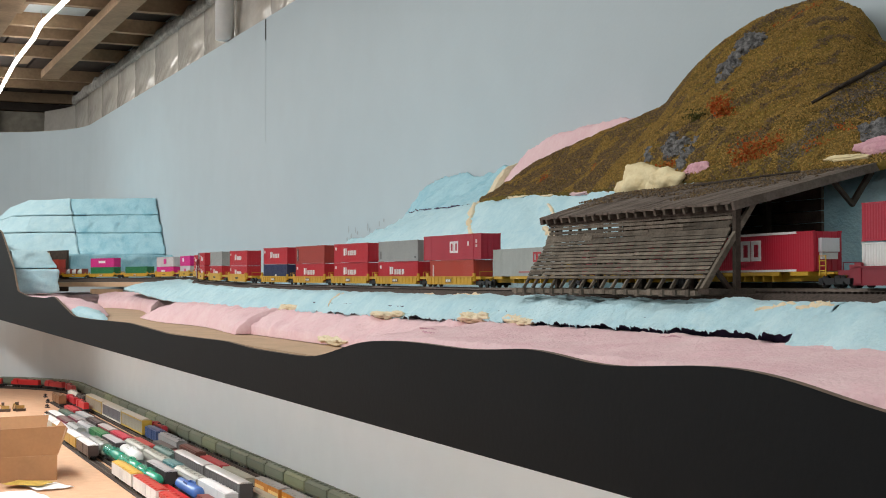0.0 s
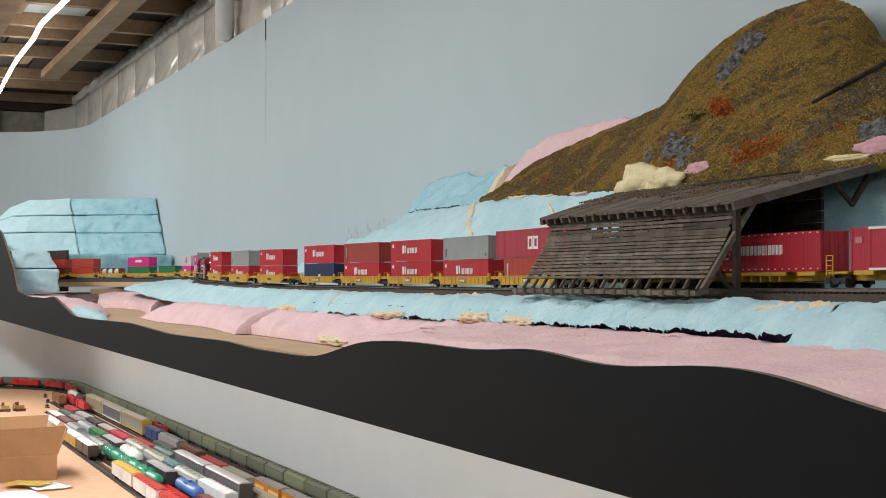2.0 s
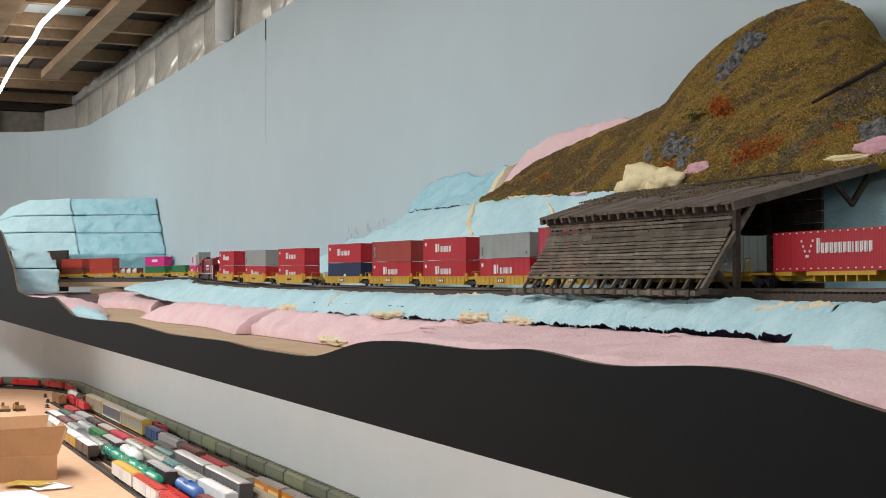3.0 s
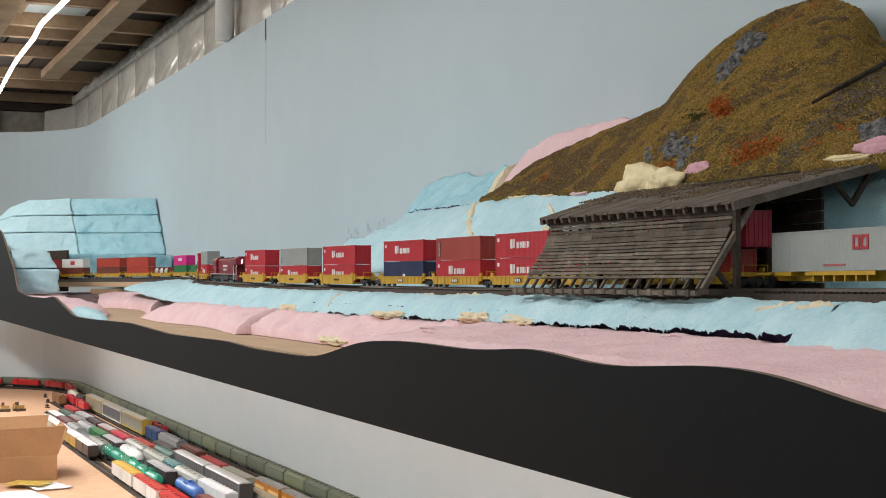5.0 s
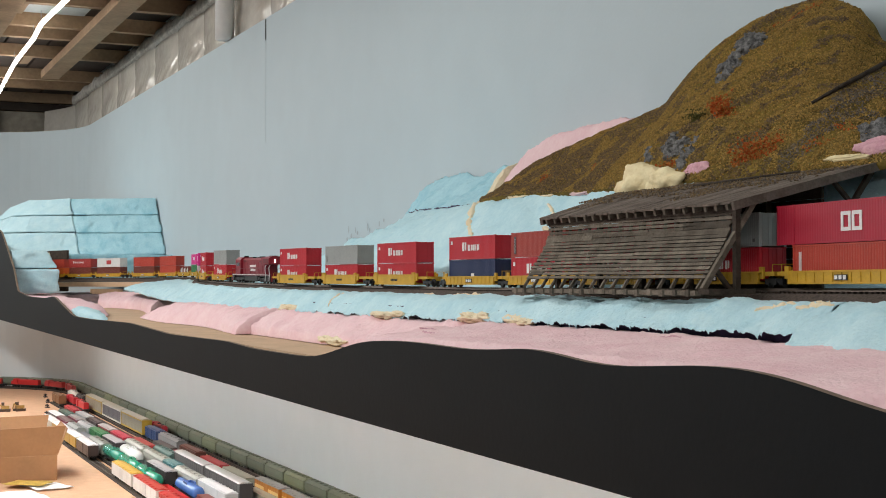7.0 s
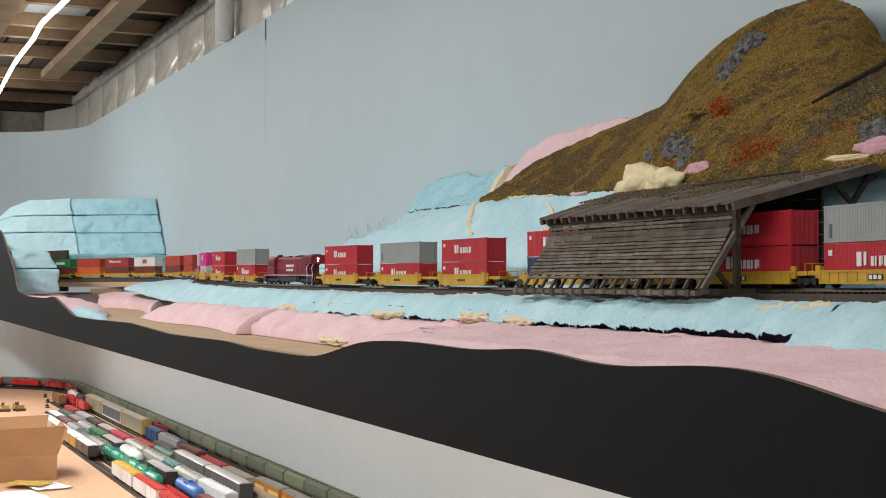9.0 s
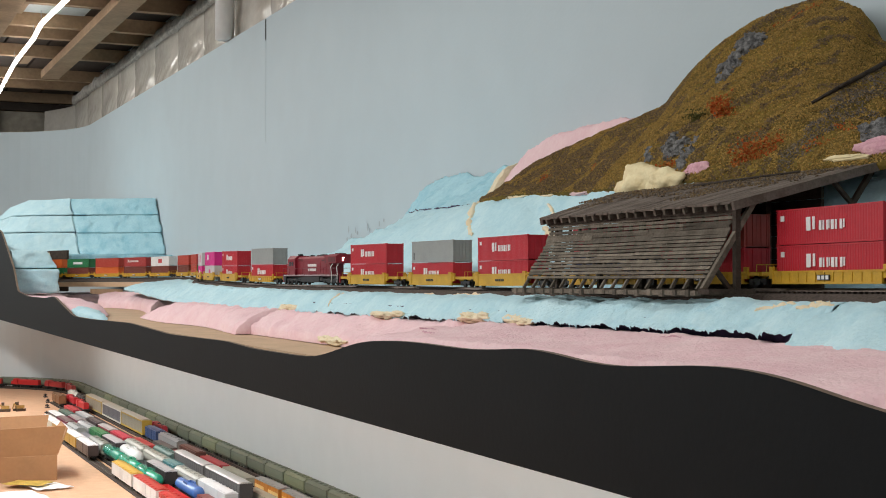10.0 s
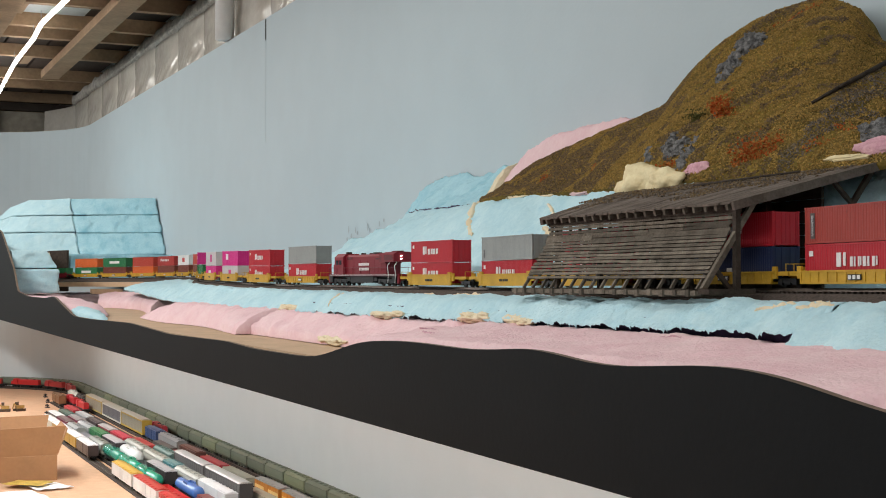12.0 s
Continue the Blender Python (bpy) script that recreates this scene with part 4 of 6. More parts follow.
def snowshed():
    """Timber avalanche shed over the track: flared slatted front, sloping plank roof, open ends."""
    shed = thing("snow_shed", "weathered grey-brown timber snow shed over the track", "shed")
    y0, y1 = 0.968, 1.296
    zb = -0.0105
    FRONT = [(0.6730, -0.0075), (0.6830, 0.0072), (0.6930, 0.0219), (0.7020, 0.0362), (0.7072, 0.0488), (0.7090, 0.0640)]

    def front(t):
        return spline(FRONT, t)

    # studs of the front, following its flare
    n = 17
    for i in range(n):
        y = y0 + 0.004 + (y1 - y0 - 0.008) * i / (n - 1)
        bm = bmesh.new()
        for a, b in zip(FRONT, FRONT[1:]):
            beam(bm, (a[0] + 0.0012, y, D + a[1]), (b[0] + 0.0012, y, D + b[1]), 0.0026, 0.0026)
        part("stud", bm, SHEDWOOD, shed)
    # sill and its block ends
    part("sill", boxes((0.6655, 0.6715, y0 - 0.006, y1 + 0.006, D + zb - 0.002, D + zb + 0.0022)), SHEDWOOD, shed)
    part("sill_plate", boxes((0.668, 0.716, y0 - 0.022, y0 - 0.0065, D + zb - 0.001, D + zb + 0.0035)), SHEDDARK, shed)
    for i in range(n):
        y = y0 + 0.004 + (y1 - y0 - 0.008) * i / (n - 1)
        d = random.uniform(-0.001, 0.001)
        part("sill_block", boxes((0.6640 + d, 0.700, y - 0.0026, y + 0.0026, D + zb - 0.0025 + d, D + zb + 0.0030 + d * 0.6)), SHEDWOOD, shed)
    # warped slats across the studs
    rows = 18
    for r in range(rows):
        t = 0.145 + 0.825 * r / (rows - 1)
        x, z = front(t)
        xa, za = front(t + 0.01)
        lean = Vector((xa - x, 0, za - z)).normalized()
        out = Vector((-lean.z, 0, lean.x))
        y = y0 - 0.002 + random.uniform(-0.001, 0.002)
        while y < y1 - 0.012:
            e = min(y + random.uniform(0.05, 0.15), y1 + random.uniform(-0.003, 0.003))
            if y1 - e < 0.02:
                e = y1 + random.uniform(-0.003, 0.003)
            h = random.uniform(0.00136, 0.00164)
            up, tilt, sag = random.uniform(-0.00025, 0.00025), random.uniform(-0.0006, 0.0006), random.uniform(-0.0006, 0.0006)
            bm = bmesh.new()
            ring = []
            for k in range(6):
                q = k / 5
                c = Vector((x, y + (e - 0.0005 - y) * q, D + z)) + lean * (up + tilt * (q - 0.5) + sag * math.sin(math.pi * q)) + out * (0.0010 + 0.0003 * noise.noise(Vector((y * 90 + k, r, 0))))
                ring.append([bm.verts.new(c + lean * a + out * b) for a, b in ((-h, -0.0005), (h, -0.0005), (h, 0.0006), (-h, 0.0006))])
            for p, q in zip(ring, ring[1:]):
                for k in range(4):
                    bm.faces.new((p[k], p[(k + 1) % 4], q[(k + 1) % 4], q[k]))
            bm.faces.new(ring[0][::-1])
            bm.faces.new(ring[-1])
            part("slat", bm, SHEDWOOD, shed)
            y = e
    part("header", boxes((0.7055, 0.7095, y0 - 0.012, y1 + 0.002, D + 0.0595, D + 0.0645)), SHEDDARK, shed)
    # roof: boarding, rafters, rake boards; the far end is cut on a skew
    xr0, xr1 = 0.6965, 0.875
    near, far = (lambda x: 0.953 - (x - xr0) * 0.05), (lambda x: 1.291 + (x - xr0) * 0.50)
    k = 40
    for i in range(k):
        bm = bmesh.new()
        v = []
        d, dz = random.uniform(-0.0015, 0.0015), random.uniform(-0.0003, 0.0003)
        for x in (xr0 + d, xr1):
            w = far(x) - near(x)
            for q in (i / k, (i + 1) / k - 0.0012):
                y = near(x) + w * q
                for h in (0.0004, 0.0022):
                    v.append(bm.verts.new((x, y, D + roof_z(x, y) + h + dz)))
        for f in ((0, 1, 3, 2), (4, 6, 7, 5), (0, 4, 5, 1), (2, 3, 7, 6), (0, 2, 6, 4), (1, 5, 7, 3)):
            bm.faces.new([v[q] for q in f])
        part("roof_plank", bm, ROOFWOOD, shed)
    for i in range(21):
        y = 0.962 + 0.322 * i / 20
        a = xr0 + 0.0015 + random.uniform(-0.0006, 0.0006)
        bm = bmesh.new()
        beam(bm, (a, y, D + roof_z(a, y) - 0.0024), (0.815, y, D + roof_z(0.815, y) - 0.0024), 0.0034, 0.0052)
        part("rafter", bm, SHEDWOOD, shed)
    for edge, off in ((near, -0.0022), (far, 0.0022)):
        bm = bmesh.new()
        beam(bm, (xr0, edge(xr0) + off, D + roof_z(xr0, 0) - 0.0012), (xr1, edge(xr1) + off, D + roof_z(xr1, 0) - 0.0012), 0.0040, 0.0078)
        part("barge_board", bm, ROOFWOOD, shed)
    # frames (bents) inside: battered leg, post, ties and knee braces
    for y in (y0 - 0.012, y0 + 0.075, y0 + 0.155, y0 + 0.235, y1 - 0.004):
        outer = y < y0
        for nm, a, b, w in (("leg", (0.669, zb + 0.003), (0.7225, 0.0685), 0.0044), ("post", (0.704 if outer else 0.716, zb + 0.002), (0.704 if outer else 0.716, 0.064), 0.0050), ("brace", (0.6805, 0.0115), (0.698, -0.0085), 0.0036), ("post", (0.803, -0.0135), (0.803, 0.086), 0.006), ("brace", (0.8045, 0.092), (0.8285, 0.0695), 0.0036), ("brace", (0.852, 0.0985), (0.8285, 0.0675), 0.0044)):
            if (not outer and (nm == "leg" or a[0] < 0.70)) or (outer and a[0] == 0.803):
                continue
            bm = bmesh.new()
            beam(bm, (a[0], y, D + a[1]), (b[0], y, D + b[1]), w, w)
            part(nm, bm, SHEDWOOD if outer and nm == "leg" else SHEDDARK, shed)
    # back wall, run on in dark planks to hold the interior's shade
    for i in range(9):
        part("back_plank", boxes((0.8085, 0.8115, 0.972, y1, D - 0.012 + i * 0.0108, D - 0.0018 + i * 0.0108)), SHEDDARK, shed, "timber plank of the back wall, its dark tone holding the interior's shade")


snowshed()

# ---- train ----
KEYED = []                                  # (thing, offset on the train, height over the rail)
SPEED = 0.1147


def keyed(ob, off, lift=0.0, half=0.06):
    KEYED.append((ob, off, lift, half))
    return ob


def truck(parent, x):
    """A two-axle truck of a model car: side frames and four wheels."""
    bm = bmesh.new()
    for y in (-0.0125, 0.0125):
        box(bm, x - 0.013, x + 0.013, y - 0.0012, y + 0.0012, 0.0045, 0.0082)
        for dx in (-0.010, 0.010):
            box(bm, x + dx - 0.0028, x + dx + 0.0028, y - 0.0016, y + 0.0016, 0.003, 0.0078)
        box(bm, x - 0.004, x + 0.004, y - 0.0017, y + 0.0017, 0.003, 0.006)
    box(bm, x - 0.003, x + 0.003, -0.0125, 0.0125, 0.005, 0.008)
    t = part("truck", bm, BLACKP, parent, "black plastic truck")
    for dx in (-0.010, 0.010):
        bm = bmesh.new()
        for y in (-0.0083, 0.0083):
            rod(bm, (x + dx, y - 0.0013, 0.0053), (x + dx, y + 0.0013, 0.0053), 0.0053, 14)
        rod(bm, (x + dx, -0.0083, 0.0053), (x + dx, 0.0083, 0.0053), 0.0012, 6)
        part("wheelset", bm, WHEEL, t, "dark steel wheels")


def well_car(off, mat, half=0.0915, style="ribbed", front=True, back=True, label="yellow articulated well car of the model train"):
    """A well car unit: side sills, floor, end platforms, couplers and trucks."""
    car = thing("well_car", label, "railway car", "well cars")
    ws = 0.0165
    w = 0.0725
    top, low = (0.0145, 0.0035) if style == "ribbed" else (0.0172, 0.0022)
    for s in (-1, 1):
        bm = bmesh.new()
        box(bm, -w, w, s * ws - 0.0006, s * ws + 0.0006, low, top)
        box(bm, -w - 0.004, w + 0.004, s * ws - 0.0013, s * ws + 0.0013, top - 0.0016, top)
        box(bm, -w, w, s * ws - 0.0013, s * ws + 0.0013, low, low + 0.0014)
        if style == "ribbed":
            for i in range(13):
                x = -w + 0.001 + (2 * w - 0.002) * i / 12
                box(bm, x - 0.0008, x + 0.0008, s * ws - 0.0013, s * ws + 0.0013, low + 0.001, top - 0.001)
        else:
            for x in (-w + 0.006, w - 0.006):
                box(bm, x - 0.004, x + 0.004, s * ws - 0.0013, s * ws + 0.0013, low, top + 0.0028)
        part("side_sill", bm, mat, car)
        plate = bmesh.new()
        box(plate, -0.0085, 0.0085, s * (ws + 0.0015) - 0.0003, s * (ws + 0.0015) + 0.0003, low + 0.003, low + 0.0075)
        if style == "ribbed":
            part("marking_plate", plate, BLACKP, car, "black plate with white marks")
            bm = bmesh.new()
            for i, k in enumerate((-0.0055, 0, 0.0055)):
                box(bm, k - 0.0018, k + 0.0018, s * (ws + 0.0019) - 0.0002, s * (ws + 0.0019) + 0.0002, low + 0.0036, low + 0.0068)
            part("marking", bm, WHITEP, car, "white marks")
        else:
            plate.free()
            bm = bmesh.new()
            for i in range(5):
                box(bm, -0.012 + i * 0.005, -0.0085 + i * 0.005, s * (ws + 0.0009) - 0.0002, s * (ws + 0.0009) + 0.0002, low + 0.0055, low + 0.0085)
            part("marking", bm, BLACKP, car, "small dark marks")
    part("well_floor", boxes((-w, w, -0.0155, 0.0155, 0.0036, 0.0052)), mat, car)
    for e, there in ((1, front), (-1, back)):
        bm = bmesh.new()
        x0, x1 = sorted((e * w, e * (half + 0.0005)))
        box(bm, x0, x1, -0.0145, 0.0145, 0.0105, 0.0142)
        box(bm, x0, x1, -0.006, 0.006, 0.0075, 0.0106)
        for s in (-1, 1):
            box(bm, e * (w + 0.003) - 0.003, e * (w + 0.003) + 0.003, s * 0.0155 - 0.001, s * 0.0155 + 0.001, 0.008, 0.0185)
        part("end_platform", bm, mat, car)
        bm = bmesh.new()
        for s in (-1, 1):
            rod(bm, (e * (half - 0.004), s * 0.013, 0.0142), (e * (half - 0.004), s * 0.013, 0.0205), 0.0004, 6)
        rod(bm, (e * (half - 0.004), -0.013, 0.0205), (e * (half - 0.004), 0.013, 0.0205), 0.0004, 6)
        part("handrail", bm, mat, car)
        if there:
            truck(car, e * (half - 0.001))
    return keyed(car, off)


CONTAINER_MESH = {}


def container(off, lift, colour, length=0.140, high=0.0298, marks=(), label="", group="containers", reefer=False, shift=0.0, smooth_side=False, x=0.0):
    """A shipping container: corrugated sides, corner frame, doors with lock rods, painted marks."""
    box_ = thing("shipping_container", label, "container", group)
    mat = paint(*colour)
    L, w = length / 2, 0.014
    key = (length, high, smooth_side)
    if key not in CONTAINER_MESH:
        bm = bmesh.new()
        for s in (-1, 1):
            pts = []
            k = int(length / 0.0034)
            for i in range(k):
                a = -L + 0.0022 + (length - 0.0044) * i / k
                b = (length - 0.0044) / k
                d = 0.00012 if smooth_side else 0.0003
                pts += [(a, 0), (a + b * 0.3, 0), (a + b * 0.5, d), (a + b * 0.8, d)]
            pts.append((L - 0.0022, 0))
            lo = [bm.verts.new((px, s * (w - 0.0003 - d), 0.0012)) for px, d in pts]
            hi = [bm.verts.new((px, s * (w - 0.0003 - d), high - 0.0012)) for px, d in pts]
            for i in range(len(pts) - 1):
                bm.faces.new((lo[i], lo[i + 1], hi[i + 1], hi[i]))
        box(bm, -L + 0.001, L - 0.001, -w + 0.001, w - 0.001, high - 0.0011, high - 0.0003)
        box(bm, -L + 0.001, L - 0.001, -w + 0.001, w - 0.001, 0.0004, 0.0012)
        body = mesh_of("body", bm, mat)
        bm = bmesh.new()
        posts = [-L, L] if length < 0.15 else [-L, -0.070, 0.070, L]
        for px in posts:
            a, b = (px, px + 0.0022) if px < 0 else (px - 0.0022, px)
            for s in (-1, 1):
                y0, y1 = sorted((s * w, s * (w - 0.0016)))
                box(bm, a, b, y0, y1, 0.0, high)
                box(bm, a - 0.0002, b + 0.0002, y0 - 0.0003, y1 + 0.0003, high - 0.0012, high + 0.0002)
                box(bm, a - 0.0002, b + 0.0002, y0 - 0.0003, y1 + 0.0003, -0.0002, 0.0012)
        for s in (-1, 1):
            y0, y1 = sorted((s * w, s * (w - 0.001)))
            box(bm, -L + 0.002, L - 0.002, y0, y1, high - 0.0013, high)
            box(bm, -L + 0.002, L - 0.002, y0, y1, 0, 0.0015)
        fr = mesh_of("frame", bm, mat)
        bm = bmesh.new()
        box(bm, L - 0.0012, L - 0.0004, -w + 0.0014, -0.0001, 0.001, high - 0.001)
        for y in (-0.0105, -0.0045):
            rod(bm, (L - 0.0001, y, 0.001), (L - 0.0001, y, high - 0.001), 0.0004, 5)
        door = mesh_of("door", bm, mat)
        bm = bmesh.new()
        for i in range(7):
            y = -w + 0.003 + i * 0.0037
            box(bm, -L + 0.0004, -L + 0.0012, y - 0.0014, y + 0.0014, 0.001, high - 0.001)
        box(bm, -L + 0.0009, -L + 0.0015, -w + 0.0012, w - 0.0012, 0.001, high - 0.001)
        end = mesh_of("end_wall", bm, mat)
        CONTAINER_MESH[key] = (body, fr, door, end)
    for nm, me in zip(("body", "frame", "door", "end_wall"), CONTAINER_MESH[key]):
        for turn in ((0, 1) if nm == "door" else (0,)):
            ob = part(nm, me, mat, box_)
            if turn:
                ob.matrix_basis = Matrix.Diagonal((1, -1, 1, 1))
            ob.material_slots[0].link = "OBJECT"
            ob.material_slots[0].material = mat
    for x0, x1, z0, z1, col in marks:
        part("marking", boxes((x0, x1, -w - 0.00035, -w + 0.0002, z0, z1)), paint(*col), box_, "painted mark")
    if reefer:
        bm = boxes((L - 0.0002, L + 0.004, -0.009, 0.009, 0.016, 0.0275), (L - 0.0002, L + 0.003, -0.008, 0.008, 0.010, 0.0155))
        part("cooling_unit", bm, paint(0.65, 0.66, 0.68), box_, "white cooling unit on the end")
    return keyed(box_, off - x, lift)


RED, DRED, BRICK, GREY, NAVY, WHITE = (0.46, 0.013, 0.026), (0.38, 0.012, 0.034), (0.42, 0.045, 0.025), (0.30, 0.31, 0.30), (0.012, 0.022, 0.075), (0.70, 0.70, 0.68)
PINKC, GREEN, ORANGE, BROWN, PALE = (0.62, 0.015, 0.22), (0.015, 0.16, 0.055), (0.62, 0.12, 0.02), (0.16, 0.035, 0.022), (0.55, 0.52, 0.52)
WHT = (0.78, 0.76, 0.74)


def word(x, z, h, widths, col=WHT):
    """A brand word as plain bars: upright and short level strokes, no letters."""
    out = []
    for i, w in enumerate(widths):
        t = z + (h if i else h * 1.45)
        out.append((x, x + w * 0.34, z, t, col))
        if w > 0.0045:
            out.append((x + w * 0.50, x + w * 0.68, z + (0 if i % 2 else h * 0.1), t, col))
        x += w
    return out


KL = word(-0.0278, 0.0110, 0.0078, (0.0175, 0.0098, 0.006, 0.0115, 0.009)) + [(-0.064, -0.059, 0.020, 0.0245, WHT)]
BADGE = [(-0.004, 0.016, 0.018, 0.0245, WHT)]


def ring_mark(x, z, w, h, col):
    """Logo drawn as a square ring of four bars."""
    t = w * 0.24
    return [(x, x + t, z, z + h, col), (x + w - t, x + w, z, z + h, col), (x + t, x + w - t, z, z + t, col), (x + t, x + w - t, z + h - t, z + h, col)]


LOGO = lambda x, z, h, col: ring_mark(x, z, h * 0.80, h, col) + ring_mark(x + h * 0.90, z, h * 0.80, h, col)
WELL = 0.0062
H4, H6 = 0.0298, 0.0333


def stack(off, low, high, style="ribbed", front=True, back=True, low_marks=(), high_marks=(), half=0.0915, seam=None, long_top=False, low_label="", high_label="", yel=None):
    well_car(off, yel or CARYEL, half, style, front, back)
    lift = WELL if style == "ribbed" else 0.0035
    container(off, lift, low, marks=low_marks, label=low_label or "lower corrugated shipping container standing in the well car")
    if high:
        container(off, lift + H4 + 0.0006, high, 0.1856 if long_top else 0.140, H6 if long_top else H4, high_marks, high_label or "upper corrugated shipping container stacked on another", smooth_side=long_top)


def spine_car(off, front, back):
    car = thing("spine_car", "yellow articulated spine car carrying one long container", "railway car", "spine cars")
    part("spine", boxes((-0.118, 0.118, -0.004, 0.004, 0.006, 0.0135)), CARYEL, car)
    for e in (-1, 1):
        bm = boxes((e * 0.075 - 0.012, e * 0.075 + 0.012, -0.0155, 0.0155, 0.0105, 0.0138), (e * 0.108 - 0.010, e * 0.108 + 0.010, -0.013, 0.013, 0.0115, 0.0132))
        part("cross_bearer", bm, CARYEL, car)
    bm = bmesh.new()
    for i in range(6):
        x = -0.035 + i * 0.014
        box(bm, x - 0.0008, x + 0.0008, -0.0135, 0.0135, 0.0055, 0.0118)
    box(bm, -0.045, 0.045, -0.0140, -0.0120, 0.0105, 0.0138)
    box(bm, -0.045, 0.045, 0.0120, 0.0140, 0.0105, 0.0138)
    part("side_rib", bm, CARYEL, car)
    bm = bmesh.new()
    for z in (0.014, 0.018, 0.022, 0.026):
        box(bm, 0.100, 0.109, -0.0142, -0.0135, z, z + 0.0007)
    box(bm, 0.100, 0.1008, -0.0142, -0.0135, 0.010, 0.027)
    box(bm, 0.1082, 0.109, -0.0142, -0.0135, 0.010, 0.027)
    part("ladder", bm, CARYEL, car)
    if front:
        truck(car, 0.112)
    if back:
        truck(car, -0.112)
    return keyed(car, off)


def locomotive(off):
    """A six-axle road diesel in dark red, cab to the rear of its run."""
    loco = thing("diesel_locomotive", "dark red model diesel locomotive with black underframe", "locomotive")
    red = paint(0.21, 0.008, 0.020)
    bm = bmesh.new()
    extrude(bm, [(-0.0118, 0.017), (-0.0118, 0.045), (-0.008, 0.0485), (0.008, 0.0485), (0.0118, 0.045), (0.0118, 0.017)], -0.075, 0.085)
    part("long_hood", bm, red, loco)
    bm = bmesh.new()
    extrude(bm, [(-0.0165, 0.036), (-0.0165, 0.0475), (-0.010, 0.051), (0.010, 0.051), (0.0165, 0.0475), (0.0165, 0.036)], 0.078, 0.122)
    box(bm, 0.062, 0.085, -0.0135, 0.0135, 0.034, 0.0495)
    part("radiator", bm, red, loco)
    bm = bmesh.new()
    extrude(bm, [(-0.0165, 0.017), (-0.0165, 0.045), (-0.011, 0.0505), (0.011, 0.0505), (0.0165, 0.045), (0.0165, 0.017)], -0.112, -0.075)
    cab = part("cab", bm, red, loco)
    glass = paint(0.02, 0.025, 0.03, 0.1)
    for x in (-0.105, -0.092):
        part("window", boxes((x, x + 0.009, -0.0168, -0.0162, 0.033, 0.040)), glass, cab, "dark cab window")
    bm = bmesh.new()
    extrude(bm, [(-0.012, 0.017), (-0.012, 0.033), (-0.008, 0.036), (0.008, 0.036), (0.012, 0.033), (0.012, 0.017)], -0.128, -0.112)
    part("nose", bm, red, loco)
    part("walkway", boxes((-0.136, 0.136, -0.0175, 0.0175, 0.0145, 0.0172)), paint(0.10, 0.012, 0.016), loco, "dark red walkway")
    part("edge_stripe", boxes((-0.13, 0.13, -0.0179, -0.0174, 0.0160, 0.0169)), WHITEP, loco, "thin white edge stripe")
    bm = boxes((-0.045, 0.045, -0.0160, 0.0160, 0.0045, 0.0143), (-0.136, 0.136, -0.012, 0.012, 0.0115, 0.0145))
    part("fuel_tank", bm, BLACKP, loco)
    for i in range(5):
        part("hood_door", boxes((-0.065 + i * 0.027, -0.041 + i * 0.027, -0.0122, -0.0116, 0.020, 0.040)), red, loco)
    bm = bmesh.new()
    rod(bm, (-0.03, 0, 0.0484), (-0.03, 0, 0.051), 0.004, 10)
    part("exhaust", bm, BLACKP, loco)
    part("roof_hatch", boxes((0.020, 0.030, -0.005, 0.005, 0.0484, 0.0515)), BLACKP, loco)
    for x in (-0.09, 0.09):
        bm = bmesh.new()
        for y in (-0.0135, 0.0135):
            box(bm, x - 0.030, x + 0.030, y - 0.0013, y + 0.0013, 0.0055, 0.0105)
            for dx in (-0.022, 0, 0.022):
                box(bm, x + dx - 0.004, x + dx + 0.004, y - 0.002, y + 0.002, 0.003, 0.008)
        t = part("truck", bm, BLACKP, loco)
        for dx in (-0.022, 0, 0.022):
            bm = bmesh.new()
            for y in (-0.0083, 0.0083):
                rod(bm, (x + dx, y - 0.0013, 0.0058), (x + dx, y + 0.0013, 0.0058), 0.0058, 14)
            part("wheelset", bm, WHEEL, t)
    bm = bmesh.new()
    for s in (-1, 1):
        for x in [-0.134 + 0.0335 * i for i in range(9)]:
            rod(bm, (x, s * 0.0172, 0.017), (x, s * 0.0172, 0.028), 0.0004, 5)
        rod(bm, (-0.134, s * 0.0172, 0.028), (-0.112, s * 0.0172, 0.028), 0.0004, 5)
        rod(bm, (-0.075, s * 0.0172, 0.028), (0.134, s * 0.0172, 0.028), 0.0004, 5)
    part("handrail", bm, paint(0.16, 0.02, 0.03), loco, "thin dark red handrails")
    vent = paint(0.07, 0.006, 0.010)
    for x0, x1, z0, z1, y in ((0.088, 0.118, 0.0385, 0.0465, 0.0168), (0.064, 0.080, 0.037, 0.046, 0.0138), (-0.070, -0.048, 0.0405, 0.0450, 0.0121), (0.045, 0.058, 0.022, 0.044, 0.0121)):
        bm = bmesh.new()
        for k in range(5):
            box(bm, x0, x1, -y, -y + 0.0008, z0 + (z1 - z0) * k / 5, z0 + (z1 - z0) * (k + 0.6) / 5)
        part("grille", bm, vent, loco, "dark louvred grille")
    bm = bmesh.new()
    for x in (0.104, 0.130):
        rod(bm, (x, -0.0176, 0.0045), (x + 0.002, -0.0176, 0.0165), 0.0006, 6)
        rod(bm, (x + 0.002, -0.0176, 0.0165), (x - 0.002, -0.0176, 0.030), 0.0006, 6)
        rod(bm, (x - 0.002, -0.0176, 0.030), (x + 0.006, -0.0176, 0.0345), 0.0006, 6)
    part("grab_rail", bm, WHITEP, loco, "white painted grab rails at the end steps")
    for x in (-0.126, 0.124):
        part("step_well", boxes((x - 0.006, x + 0.006, -0.0170, -0.0125, 0.0045, 0.0143)), BLACKP, loco)
